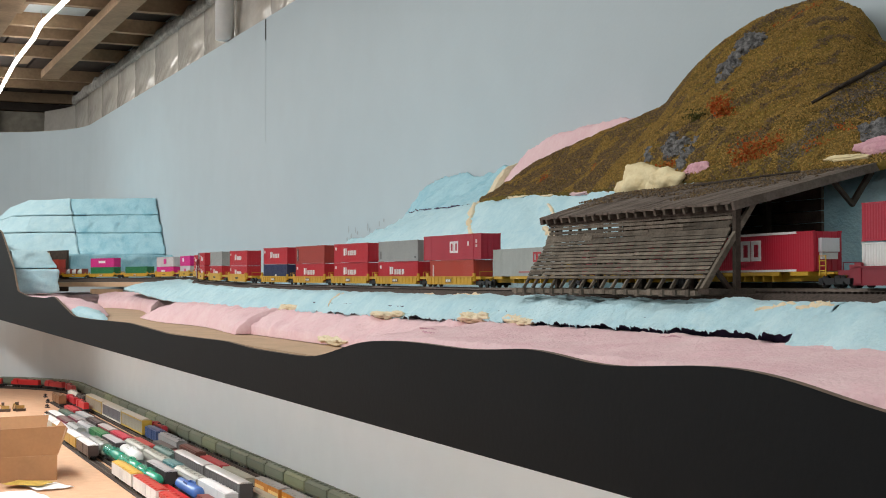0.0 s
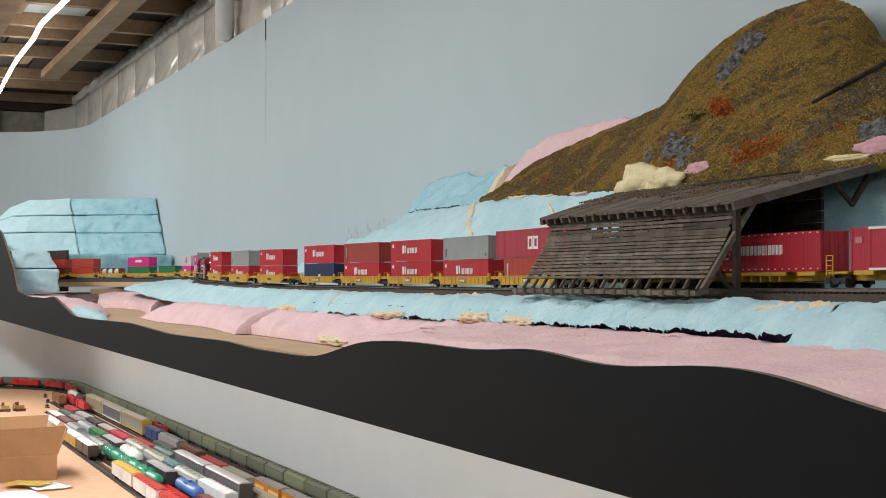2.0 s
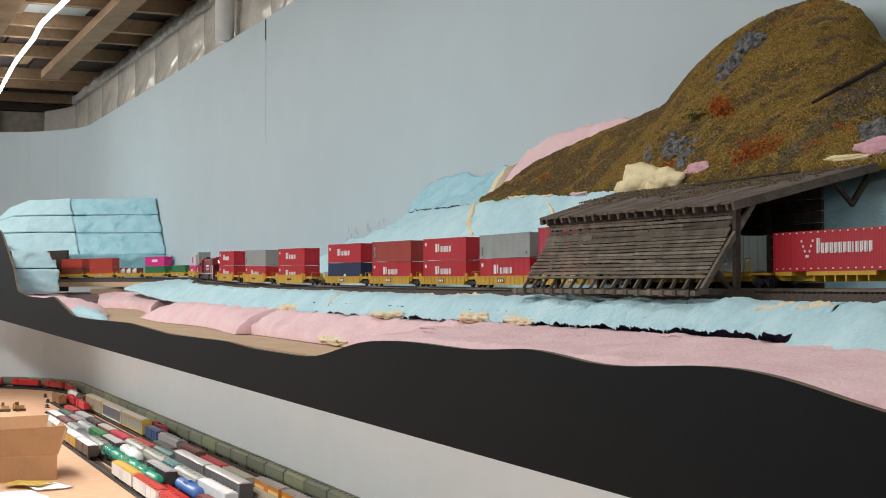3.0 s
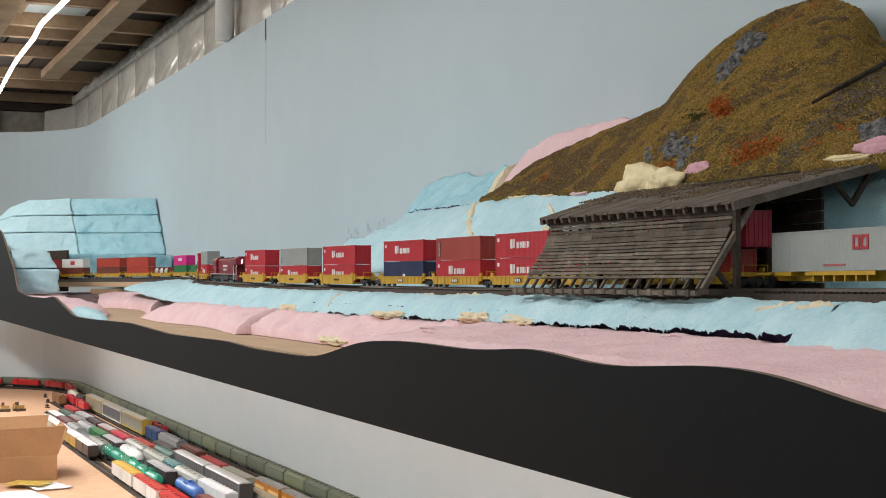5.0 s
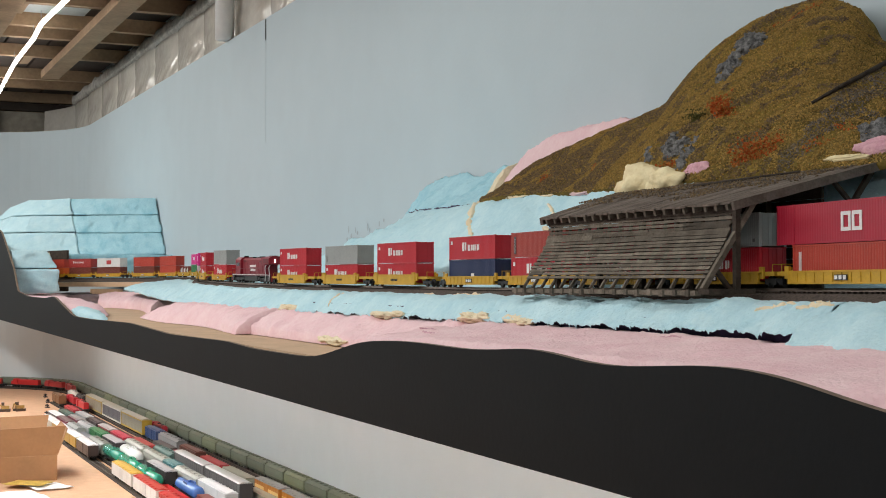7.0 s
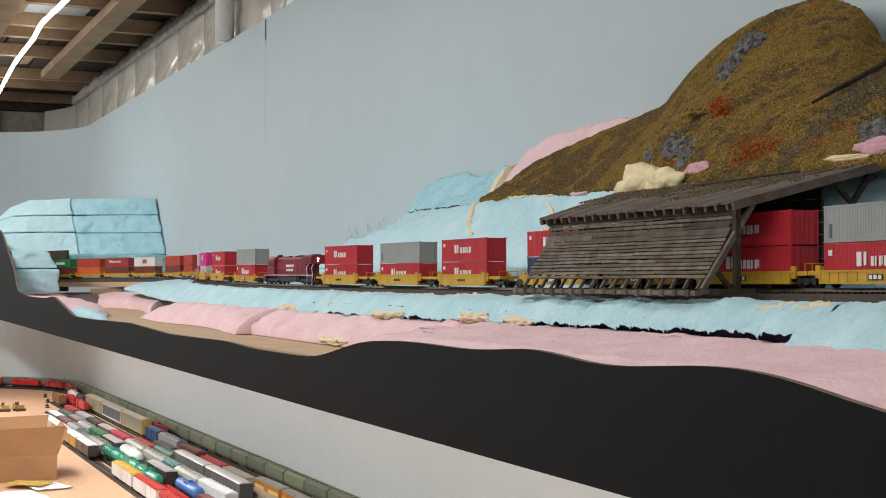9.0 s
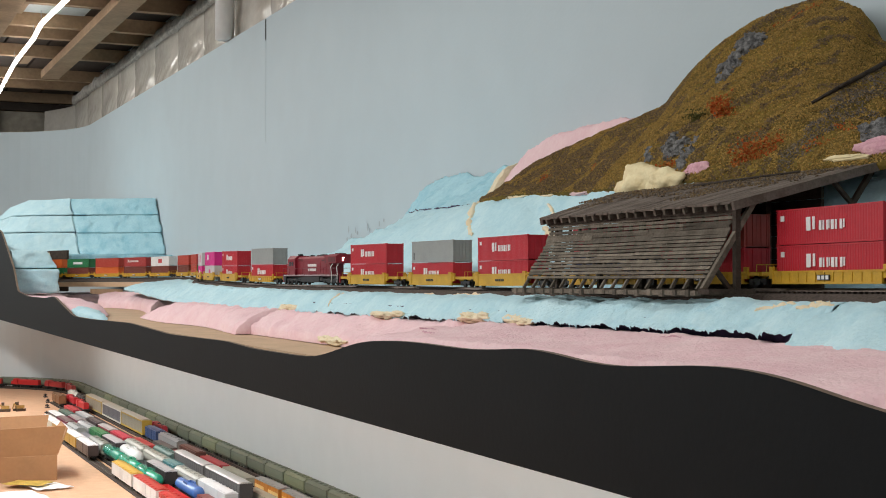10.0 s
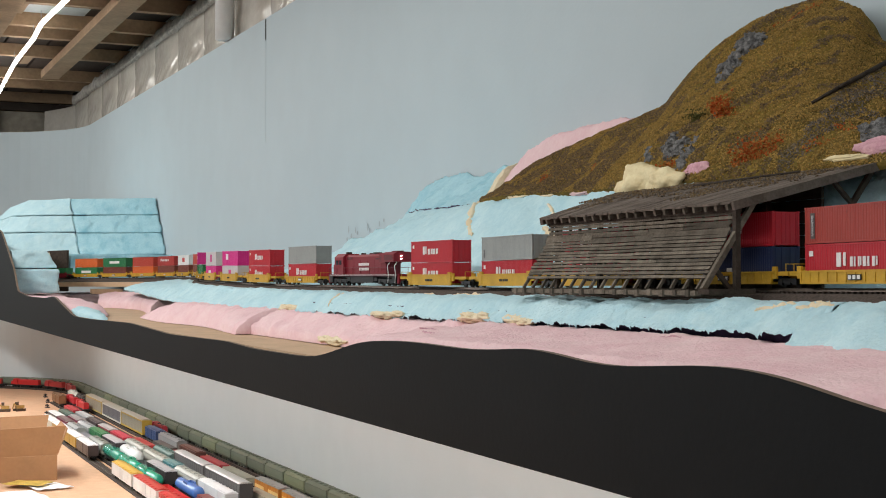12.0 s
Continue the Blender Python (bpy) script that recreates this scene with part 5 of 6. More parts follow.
    for x in (0.01, 0.038, 0.095, 0.108):
        bm = bmesh.new()
        rod(bm, (x, 0, 0.0484 if x < 0.07 else 0.0508), (x, 0, 0.0505 if x < 0.07 else 0.0525), 0.0065, 14)
        part("fan", bm, vent, loco, "round roof fan")
    part("horn", boxes((-0.094, -0.088, -0.004, 0.004, 0.0503, 0.0535)), BLACKP, loco)
    part("air_tank", boxes((-0.06, -0.047, -0.0158, -0.011, 0.007, 0.0125), (0.047, 0.060, -0.0158, -0.011, 0.007, 0.0125)), BLACKP, loco)
    for x in (-0.137, 0.137):
        part("pilot", boxes((x - 0.002, x + 0.002, -0.016, 0.016, 0.004, 0.018)), red, loco)
    bm = bmesh.new()
    for z in (0.0335, 0.0295):
        rod(bm, (0.1215, -0.004 if z < 0.03 else -0.004, z + 0.011), (0.1232, -0.004, z + 0.011), 0.0011, 8)
    part("headlight", bm, glow("lit_headlamp", (1, 0.95, 0.85), 14.0), loco, "lit white headlight")
    for x0, x1, z0, z1 in [(-0.020 + i * 0.0052, -0.0158 + i * 0.0052, 0.031, 0.0352) for i in range(8)] + [(-0.018 + i * 0.0055, -0.0138 + i * 0.0055, 0.0235, 0.0277) for i in range(7)]:
        part("marking", boxes((x0, x1, -0.0128, -0.0120, z0, z1)), WHITEP, loco, "pale painted mark")
    return keyed(loco, off, 0, 0.09)


def train():
    maroon = paint(0.22, 0.012, 0.025)
    # front of the train
    well_car(-0.025, maroon, 0.095, "plain", label="maroon well car of the model train")
    container(-0.029, 0.0055, WHITE, label="white container standing in the maroon well car")
    container(-0.029, 0.0365, DRED, label="dark red container stacked on a white one")
    spine_car(0.192, True, True)
    container(0.192, 0.0140, (0.42, 0.010, 0.03), 0.1856, H6, LOGO(-0.012, 0.0095, 0.018, WHT) + [(-0.070, 0.070, 0.0315, 0.0335, WHT), (-0.070, 0.070, 0.0, 0.0018, WHT), (-0.086, -0.078, 0.021, 0.026, (0.5, 0.2, 0.2))], "crimson long container with a white logo and cooling unit", reefer=True, smooth_side=True)
    spine_car(0.412, False, True)
    tri = [(-0.052 + i * 0.0022, -0.0502 + i * 0.0022, 0.024 - (i if i < 4 else 7 - i) * 0.0042, 0.026 - (i if i < 4 else 7 - i) * 0.0042, WHT) for i in range(8)]
    studs = [(-0.088 + i * 0.0098, -0.0862 + i * 0.0098, z, z + 0.001, WHT) for i in range(19) for z in (0.0018, 0.0315)]
    container(0.412, 0.0140, (0.40, 0.012, 0.025), 0.1856, H6, tri + word(-0.030, 0.0145, 0.0085, [0.0058] * 8 + [0.004] + [0.0055] * 4) + studs, "red long container with a white triangle emblem and wording", smooth_side=True)
    spine_car(0.643, False, True)
    container(0.643, 0.0140, (0.34, 0.36, 0.34), 0.1856, H6, LOGO(0.018, 0.0165, 0.0115, (0.45, 0.02, 0.03)) + [(-0.02, 0.008, 0.004, 0.0055, (0.4, 0.1, 0.1))], "pale grey long container with a small red logo", smooth_side=True)
    # five-unit yellow well car
    stack(0.864, BRICK, DRED, front=True, back=False, high_marks=LOGO(-0.004, 0.009, 0.0155, WHT) + [(0.052, 0.056, 0.018, 0.0235, WHT), (0.077, 0.081, 0.021, 0.0255, (0.6, 0.5, 0.5)), (0.077, 0.081, 0.0155, 0.019, (0.6, 0.5, 0.5))], low_marks=[(-0.061, -0.0575, 0.003, 0.024, (0.6, 0.5, 0.48))], long_top=True, high_label="crimson long container with a white logo overhanging a brick-red one")
    stack(1.049, RED, GREY, back=False, low_marks=KL, high_marks=[(-0.063, -0.060, 0.004, 0.015, (0.12, 0.12, 0.12)), (0.060, 0.063, 0.004, 0.007, (0.1, 0.1, 0.1))], high_label="grey corrugated container stacked on a red one")
    stack(1.232, RED, RED, back=False, low_marks=KL, high_marks=KL, high_label="red corrugated container with pale wording bars, stacked")
    stack(1.417, RED, (0.34, 0.04, 0.028), back=False, low_marks=KL, high_marks=[(-0.062, -0.0565, 0.004, 0.025, (0.10, 0.09, 0.09)), (-0.0605, -0.058, 0.006, 0.023, WHT)], high_label="rust-red corrugated container stacked on a red one")
    stack(1.603, NAVY, RED, low_marks=[(0.0, 0.008, 0.004, 0.012, WHT)], high_marks=KL, high_label="red corrugated container stacked on a navy one")
    # three-unit car with plain deep sides
    stack(1.857, RED, RED, "plain", half=0.108, back=False, low_marks=KL, high_marks=KL)
    stack(2.075, RED, GREY, "plain", half=0.108, back=False, low_marks=KL, high_marks=[(-0.063, -0.061, 0.004, 0.014, (0.12, 0.12, 0.12))], high_label="grey corrugated container stacked on a red one")
    stack(2.307, RED, RED, "plain", half=0.112, low_marks=KL, high_marks=KL)
    locomotive(2.557)
    stack(2.832, RED, GREY, "ribbed", low_marks=KL, high_label="grey corrugated container stacked on a red one")
    stack(3.080, RED, RED, "plain", half=0.108, low_marks=KL, high_marks=KL)
    stack(3.307, PALE, PINKC, "plain", half=0.108, back=False, low_marks=[(-0.01, 0.01, 0.008, 0.022, PINKC)], high_marks=[(-0.035, -0.015, 0.012, 0.024, WHT)], high_label="magenta container stacked on a pale grey one")
    stack(3.518, PINKC, PALE, "plain", half=0.105, low_marks=[(-0.03, 0.0, 0.012, 0.02, WHT)], high_marks=[(-0.01, 0.012, 0.008, 0.024, PINKC)], high_label="pale grey container stacked on a magenta one")
    stack(3.731, GREEN, None, half=0.105)
    stack(3.944, GREEN, PINKC, half=0.105, high_marks=[(-0.02, 0.02, 0.013, 0.021, WHT)], high_label="magenta container stacked on a green one")
    well_car(4.12, CARYEL, 0.09, "ribbed")
    for x, c in ((-0.045, (0.5, 0.5, 0.5)), (-0.008, WHITE), (0.030, (0.55, 0.6, 0.5))):
        tank = thing("tank_container", "small pale cylindrical tank container in a well car", "container", "containers")
        bm = bmesh.new()
        rod(bm, (-0.015, 0, 0.0135), (0.015, 0, 0.0135), 0.011, 16)
        part("tank", bm, paint(*c), tank, smooth=True)
        part("frame", boxes((-0.017, -0.0155, -0.0125, 0.0125, 0, 0.026), (0.0155, 0.017, -0.0125, 0.0125, 0, 0.026), (-0.017, 0.017, -0.0125, 0.0125, 0, 0.0015)), paint(0.25, 0.06, 0.05), tank)
        keyed(tank, 4.12 - x, WELL)
    stack(4.296, BRICK, BRICK)
    stack(4.481, BROWN, BRICK)
    stack(4.707, BROWN, WHITE, high_marks=[(-0.012, 0.016, 0.009, 0.022, (0.5, 0.05, 0.05))], high_label="white container with a red emblem stacked on a brown one")
    stack(4.886, BROWN, (0.36, 0.035, 0.03), high_marks=word(-0.045, 0.014, 0.006, [0.012] * 6))
    stack(5.061, ORANGE, BRICK, high_label="brick-red container stacked on an orange one")
    stack(5.244, BROWN, GREEN, high_marks=[(-0.03, 0.03, 0.011, 0.019, WHT)], high_label="green container with a white panel stacked on a brown one")
    stack(5.42, GREEN, ORANGE, low_marks=[(-0.03, 0.03, 0.011, 0.019, WHT)], high_label="orange container stacked on a green one")
    well_car(5.62, maroon, 0.095, "plain", label="maroon well car of the model train")
    container(5.62, 0.0055, GREEN, label="dark green container in the maroon well car")
    well_car(5.82, maroon, 0.095, "plain", label="maroon well car of the model train")
    container(5.82, 0.0055, RED, label="red container in the maroon well car")


train()

# ---- lower yard ----
Y0 = D - 0.580
solid("yard_deck", boxes((-0.35, 1.214, 1.2, 7.95, Y0 - 0.03, Y0)), YARDTOP, "tan fibreboard deck of the lower staging yard", "deck", kind="structure")
YZ = Y0 + 0.0075
ROWS = [0.755, 0.803, 0.849, 0.897, 0.945, 0.992, 1.040]


def yard_track(x, end):
    t = thing("yard_track", "straight staging track on the yard deck", "track", "yard tracks")
    part("roadbed", boxes((x - 0.017, x + 0.017, 1.3, end, Y0 + 0.0002, Y0 + 0.004)), TIE, t, "dark tie strip")
    for s in (-0.0083, 0.0083):
        part("rail", boxes((x + s - 0.0006, x + s + 0.0006, 1.3, end, Y0 + 0.0042, YZ)), RAIL, t)


for x, end in zip(ROWS, (5.55, 5.72, 5.78, 5.95, 6.6, 6.75, 6.95)):
    yard_track(x, end)


def loop(s, x, r):
    """A place on a track that runs along the wall and then turns along the far wall."""
    if s < 7.05:
        return (x, s), 90
    a = (s - 7.05) / r
    if a < math.pi / 2:
        return (x - r + r * math.cos(a), 7.05 + r * math.sin(a)), 90 + math.degrees(a)
    return (x - r - (s - 7.05 - r * math.pi / 2), 7.05 + r), 180


def loop_track(x, r):
    t = thing("yard_track", "staging track curving along the far wall", "track", "yard tracks")
    for nm, w0, w1, z0, z1, mat in (("roadbed", -0.017, 0.017, Y0 + 0.0002, Y0 + 0.004, TIE), ("rail", -0.0089, -0.0077, Y0 + 0.0042, YZ, RAIL), ("rail", 0.0077, 0.0089, Y0 + 0.0042, YZ, RAIL)):
        bm = bmesh.new()
        rings = []
        for i in range(141):
            (px, py), ang = loop(1.3 + 0.06 * i, x, r)
            nx, ny = math.sin(math.radians(ang)), -math.cos(math.radians(ang))
            rings.append([bm.verts.new((px + nx * w, py + ny * w, z)) for w, z in ((w0, z0), (w1, z0), (w1, z1), (w0, z1))])
        for p, q in zip(rings, rings[1:]):
            for k in range(4):
                bm.faces.new((p[k], p[(k + 1) % 4], q[(k + 1) % 4], q[k]))
        part(nm, bm, mat, t)


loop_track(1.150, 0.745)
loop_track(1.092, 0.687)


def running_gear(car, L):
    for e in (-1, 1):
        bm = bmesh.new()
        x = e * (L - 0.022)
        for y in (-0.0125, 0.0125):
            box(bm, x - 0.014, x + 0.014, y - 0.0015, y + 0.0015, 0.003, 0.008)
        for dx in (-0.009, 0.009):
            for y in (-0.0085, 0.0085):
                rod(bm, (x + dx, y - 0.0013, 0.0053), (x + dx, y + 0.0013, 0.0053), 0.0053, 10)
        part("truck", bm, BLACKP, car)
    part("underframe", boxes((-L + 0.002, L - 0.002, -0.008, 0.008, 0.008, 0.0115), (-L - 0.006, L + 0.006, -0.002, 0.002, 0.0075, 0.0105)), BLACKP, car)


def boxcar(at, length, side, roof, stripe=None, high=0.050, door=True, label="boxcar", ribs=9):
    car = thing("boxcar", label, "railway car", "yard cars", at)
    L, w = length / 2 - 0.004, 0.0165
    side = tuple(c * 0.85 for c in side)
    bm = boxes((-L, L, -w, w, 0.0115, high - 0.004))
    for i in range(ribs + 1):
        x = -L + 0.001 + (2 * L - 0.002) * i / ribs
        for s in (-1, 1):
            box(bm, x - 0.0007, x + 0.0007, s * w - 0.0006, s * w + 0.0006, 0.0115, high - 0.004)
    part("body", bm, paint(*side), car)
    bm = bmesh.new()
    extrude(bm, [(-w - 0.0006, high - 0.005), (-w - 0.0006, high - 0.0035), (0, high), (w + 0.0006, high - 0.0035), (w + 0.0006, high - 0.005)], -L - 0.0006, L + 0.0006)
    for i in range(8):
        x = -L + 2 * L * (i + 0.5) / 8
        box(bm, x - 0.0005, x + 0.0005, -w, w, high - 0.0042, high - 0.0012)
    part("roof", bm, paint(*roof), car, "painted roof")
    if door:
        for s in (-1, 1):
            part("door", boxes((-0.018, 0.018, s * (w + 0.0009) - 0.0008, s * (w + 0.0009) + 0.0008, 0.0125, high - 0.006)), paint(*(c * 0.9 for c in side)), car)
    if stripe:
        part("stripe", boxes((-L + 0.004, L - 0.004, -w - 0.0012, -w - 0.0002, 0.026, 0.034), (-L + 0.004, L - 0.004, w + 0.0002, w + 0.0012, 0.026, 0.034)), paint(*stripe), car, "painted stripe")
    running_gear(car, L)
    return car


def hopper(at, length, colour, high=0.050, label="", hatch=True):
    """A round-sided covered hopper with sloped ends and roof hatches."""
    car = thing("covered_hopper", label, "railway car", "yard cars", at)
    L, w = length / 2 - 0.003, 0.0172
    colour = tuple(c * 0.85 for c in colour)
    prof = [(-0.012, 0.010), (-w, 0.018), (-w - 0.0006, 0.030), (-w + 0.001, high - 0.008), (-0.011, high - 0.003), (0, high - 0.0016), (0.011, high - 0.003), (w - 0.001, high - 0.008), (w + 0.0006, 0.030), (w, 0.018), (0.012, 0.010)]
    bm = bmesh.new()
    extrude(bm, prof, -L, L)
    part("body", bm, paint(*colour), car)
    bm = bmesh.new()
    for s in (-1, 1):
        box(bm, -L - 0.0012, -L + 0.0008, s * w - 0.0008, s * w + 0.0008, 0.010, high - 0.006)
        box(bm, L - 0.0008, L + 0.0012, s * w - 0.0008, s * w + 0.0008, 0.010, high - 0.006)
        box(bm, -L, L, s * (w + 0.0008) - 0.0006, s * (w + 0.0008) + 0.0006, high - 0.0095, high - 0.008)
        box(bm, -L, L, s * (w + 0.0008) - 0.0006, s * (w + 0.0008) + 0.0006, 0.0165, 0.0185)
    part("end_post", bm, paint(*(c * 0.8 for c in colour)), car)
    if hatch:
        bm = bmesh.new()
        box(bm, -L, L, -0.0085, -0.0075, high - 0.0018, high - 0.0008)
        box(bm, -L, L, 0.0075, 0.0085, high - 0.0018, high - 0.0008)
        for i in range(5):
            x = -L + 2 * L * (i + 0.5) / 5
            rod(bm, (x, 0, high - 0.002), (x, 0, high), 0.0055, 10)
        part("hatch", bm, paint(*(c * 0.75 for c in colour)), car, "roof hatches and walkways")
    bm = bmesh.new()
    for x in (-0.028, 0.0, 0.028):
        v = box(bm, x - 0.012, x + 0.012, -0.010, 0.010, 0.003, 0.0105)
        for k in (0, 2, 4, 6):
            v[k].co.x = x + (v[k].co.x - x) * 0.4
    part("outlet", bm, paint(*(c * 0.7 for c in colour)), car)
    bm = boxes((-0.008, 0.008, -w - 0.0014, -w - 0.0007, 0.029, 0.0355))
    part("marking", bm, paint(*(c * 0.35 for c in colour)), car, "dark marking")
    running_gear(car, L)
    return car


def tank_car(at, length, colour, r=0.0165, label="", z=0.030):
    car = thing("tank_car", label, "railway car", "yard cars", at)
    L = length / 2 - 0.006
    bm = bmesh.new()
    ringset = []
    for x, k in [(-L, 0.35), (-L + 0.002, 0.7), (-L + 0.006, 0.94), (-L + 0.011, 1.0), (L - 0.011, 1.0), (L - 0.006, 0.94), (L - 0.002, 0.7), (L, 0.35)]:
        ringset.append([bm.verts.new((x, r * k * math.cos(2 * math.pi * i / 24), z + r * k * math.sin(2 * math.pi * i / 24))) for i in range(24)])
    for p, q in zip(ringset, ringset[1:]):
        for i in range(24):
            bm.faces.new((p[i], p[(i + 1) % 24], q[(i + 1) % 24], q[i]))
    bm.faces.new(ringset[0][::-1])
    bm.faces.new(ringset[-1])
    part("tank", bm, paint(*colour, 0.25), car, smooth=True)
    bm = bmesh.new()
    rod(bm, (0, 0, z + r - 0.001), (0, 0, z + r + 0.004), 0.0055, 12)
    box(bm, -0.022, 0.022, -0.012, -0.0112, z + r - 0.006, z + r + 0.001)
    box(bm, -0.022, 0.022, 0.0112, 0.012, z + r - 0.006, z + r + 0.001)
    part("dome", bm, paint(*(c * 0.8 for c in colour)), car)
    running_gear(car, L)
    return car


def low_car(at, length, colour, load=None, label=""):
    car = thing("gondola", label, "railway car", "yard cars", at)
    L, w, h = length / 2 - 0.004, 0.0165, 0.026
    part("body", boxes((-L, L, -w, w, 0.0115, 0.0135), (-L, L, -w, -w + 0.001, 0.0135, h), (-L, L, w - 0.001, w, 0.0135, h), (-L, -L + 0.001, -w + 0.001, w - 0.001, 0.0135, h), (L - 0.001, L, -w + 0.001, w - 0.001, 0.0135, h)), paint(*colour), car)
    bm = bmesh.new()
    for i in range(9):
        x = -L + 0.002 + (2 * L - 0.004) * i / 8
        for s in (-1, 1):
            box(bm, x - 0.0008, x + 0.0008, s * w - 0.0008, s * w + 0.0008, 0.0115, h)
    part("stake", bm, paint(*colour), car)
    if load:
        part("load", boxes((-L + 0.003, L - 0.003, -w + 0.0025, w - 0.0025, 0.0137, 0.034)), paint(*load), car, "flat load")
    running_gear(car, L)
    return car


def auto_rack(at, length, side, trim, roof, label):
    car = thing("auto_rack", label, "railway car", "yard cars", at)
    L, w, h = length / 2 - 0.004, 0.0165, 0.066
    bm = boxes((-L, L, -w, w, 0.0105, h - 0.005))
    for i in range(15):
        x = -L + 0.001 + (2 * L - 0.002) * i / 14
        for s in (-1, 1):
            box(bm, x - 0.0006, x + 0.0006, s * w - 0.0007, s * w + 0.0007, 0.0105, h - 0.005)
    part("body", bm, paint(*side), car)
    bm = bmesh.new()
    for e in (-1, 1):
        box(bm, e * L - 0.006, e * L + 0.0006, -w - 0.001, w + 0.001, 0.010, h - 0.004)
    for s in (-1, 1):
        box(bm, -L, L, s * w - 0.001, s * w + 0.001, 0.0095, 0.0155)
        box(bm, -L, L, s * w - 0.001, s * w + 0.001, h - 0.010, h - 0.005)
    part("end_door", bm, paint(*trim), car, "coloured ends and sills")
    bm = bmesh.new()
    extrude(bm, [(-w - 0.0008, h - 0.0052), (-w + 0.002, h - 0.002), (-0.007, h), (0.007, h), (w - 0.002, h - 0.002), (w + 0.0008, h - 0.0052)], -L - 0.0004, L + 0.0004)
    part("roof", bm, paint(*roof, 0.3), car, "ribbed metal roof")
    running_gear(car, L)
    return car


def small_engine(at, colour, label):
    e = thing("diesel_locomotive", label, "locomotive", "yard engines", at)
    m = paint(*colour)
    bm = bmesh.new()
    extrude(bm, [(-0.011, 0.016), (-0.011, 0.040), (-0.007, 0.044), (0.007, 0.044), (0.011, 0.040), (0.011, 0.016)], -0.085, 0.055)
    part("long_hood", bm, m, e)
    bm = bmesh.new()
    extrude(bm, [(-0.016, 0.016), (-0.016, 0.043), (-0.009, 0.047), (0.009, 0.047), (0.016, 0.043), (0.016, 0.016)], 0.055, 0.085)
    part("cab", bm, m, e)
    part("nose", boxes((0.085, 0.103, -0.011, 0.011, 0.016, 0.034)), m, e)
    part("walkway", boxes((-0.11, 0.11, -0.0165, 0.0165, 0.013, 0.0162)), BLACKP, e)
    part("window", boxes((0.060, 0.080, -0.0164, -0.0158, 0.033, 0.040), (0.0848, 0.0854, -0.011, 0.011, 0.036, 0.0425)), BLACKP, e, "dark cab windows")
    bm = bmesh.new()
    for x in (-0.05, 0.0):
        rod(bm, (x, 0, 0.044), (x, 0, 0.0465), 0.007, 12)
    part("fan", bm, BLACKP, e, "round roof fans")
    part("fuel_tank", boxes((-0.03, 0.03, -0.015, 0.015, 0.004, 0.0128)), BLACKP, e)
    running_gear(e, 0.10)
    return e


def row_at(x, y, turn=90.0):
    return pose(x, y, YZ, 0, 0, turn)


SILVER, OLIVE, TAN = (0.42, 0.41, 0.39), (0.17, 0.20, 0.14), (0.42, 0.36, 0.26)
GREYR, WROOF, DARK = (0.33, 0.33, 0.32), (0.72, 0.73, 0.74), (0.035, 0.03, 0.03)


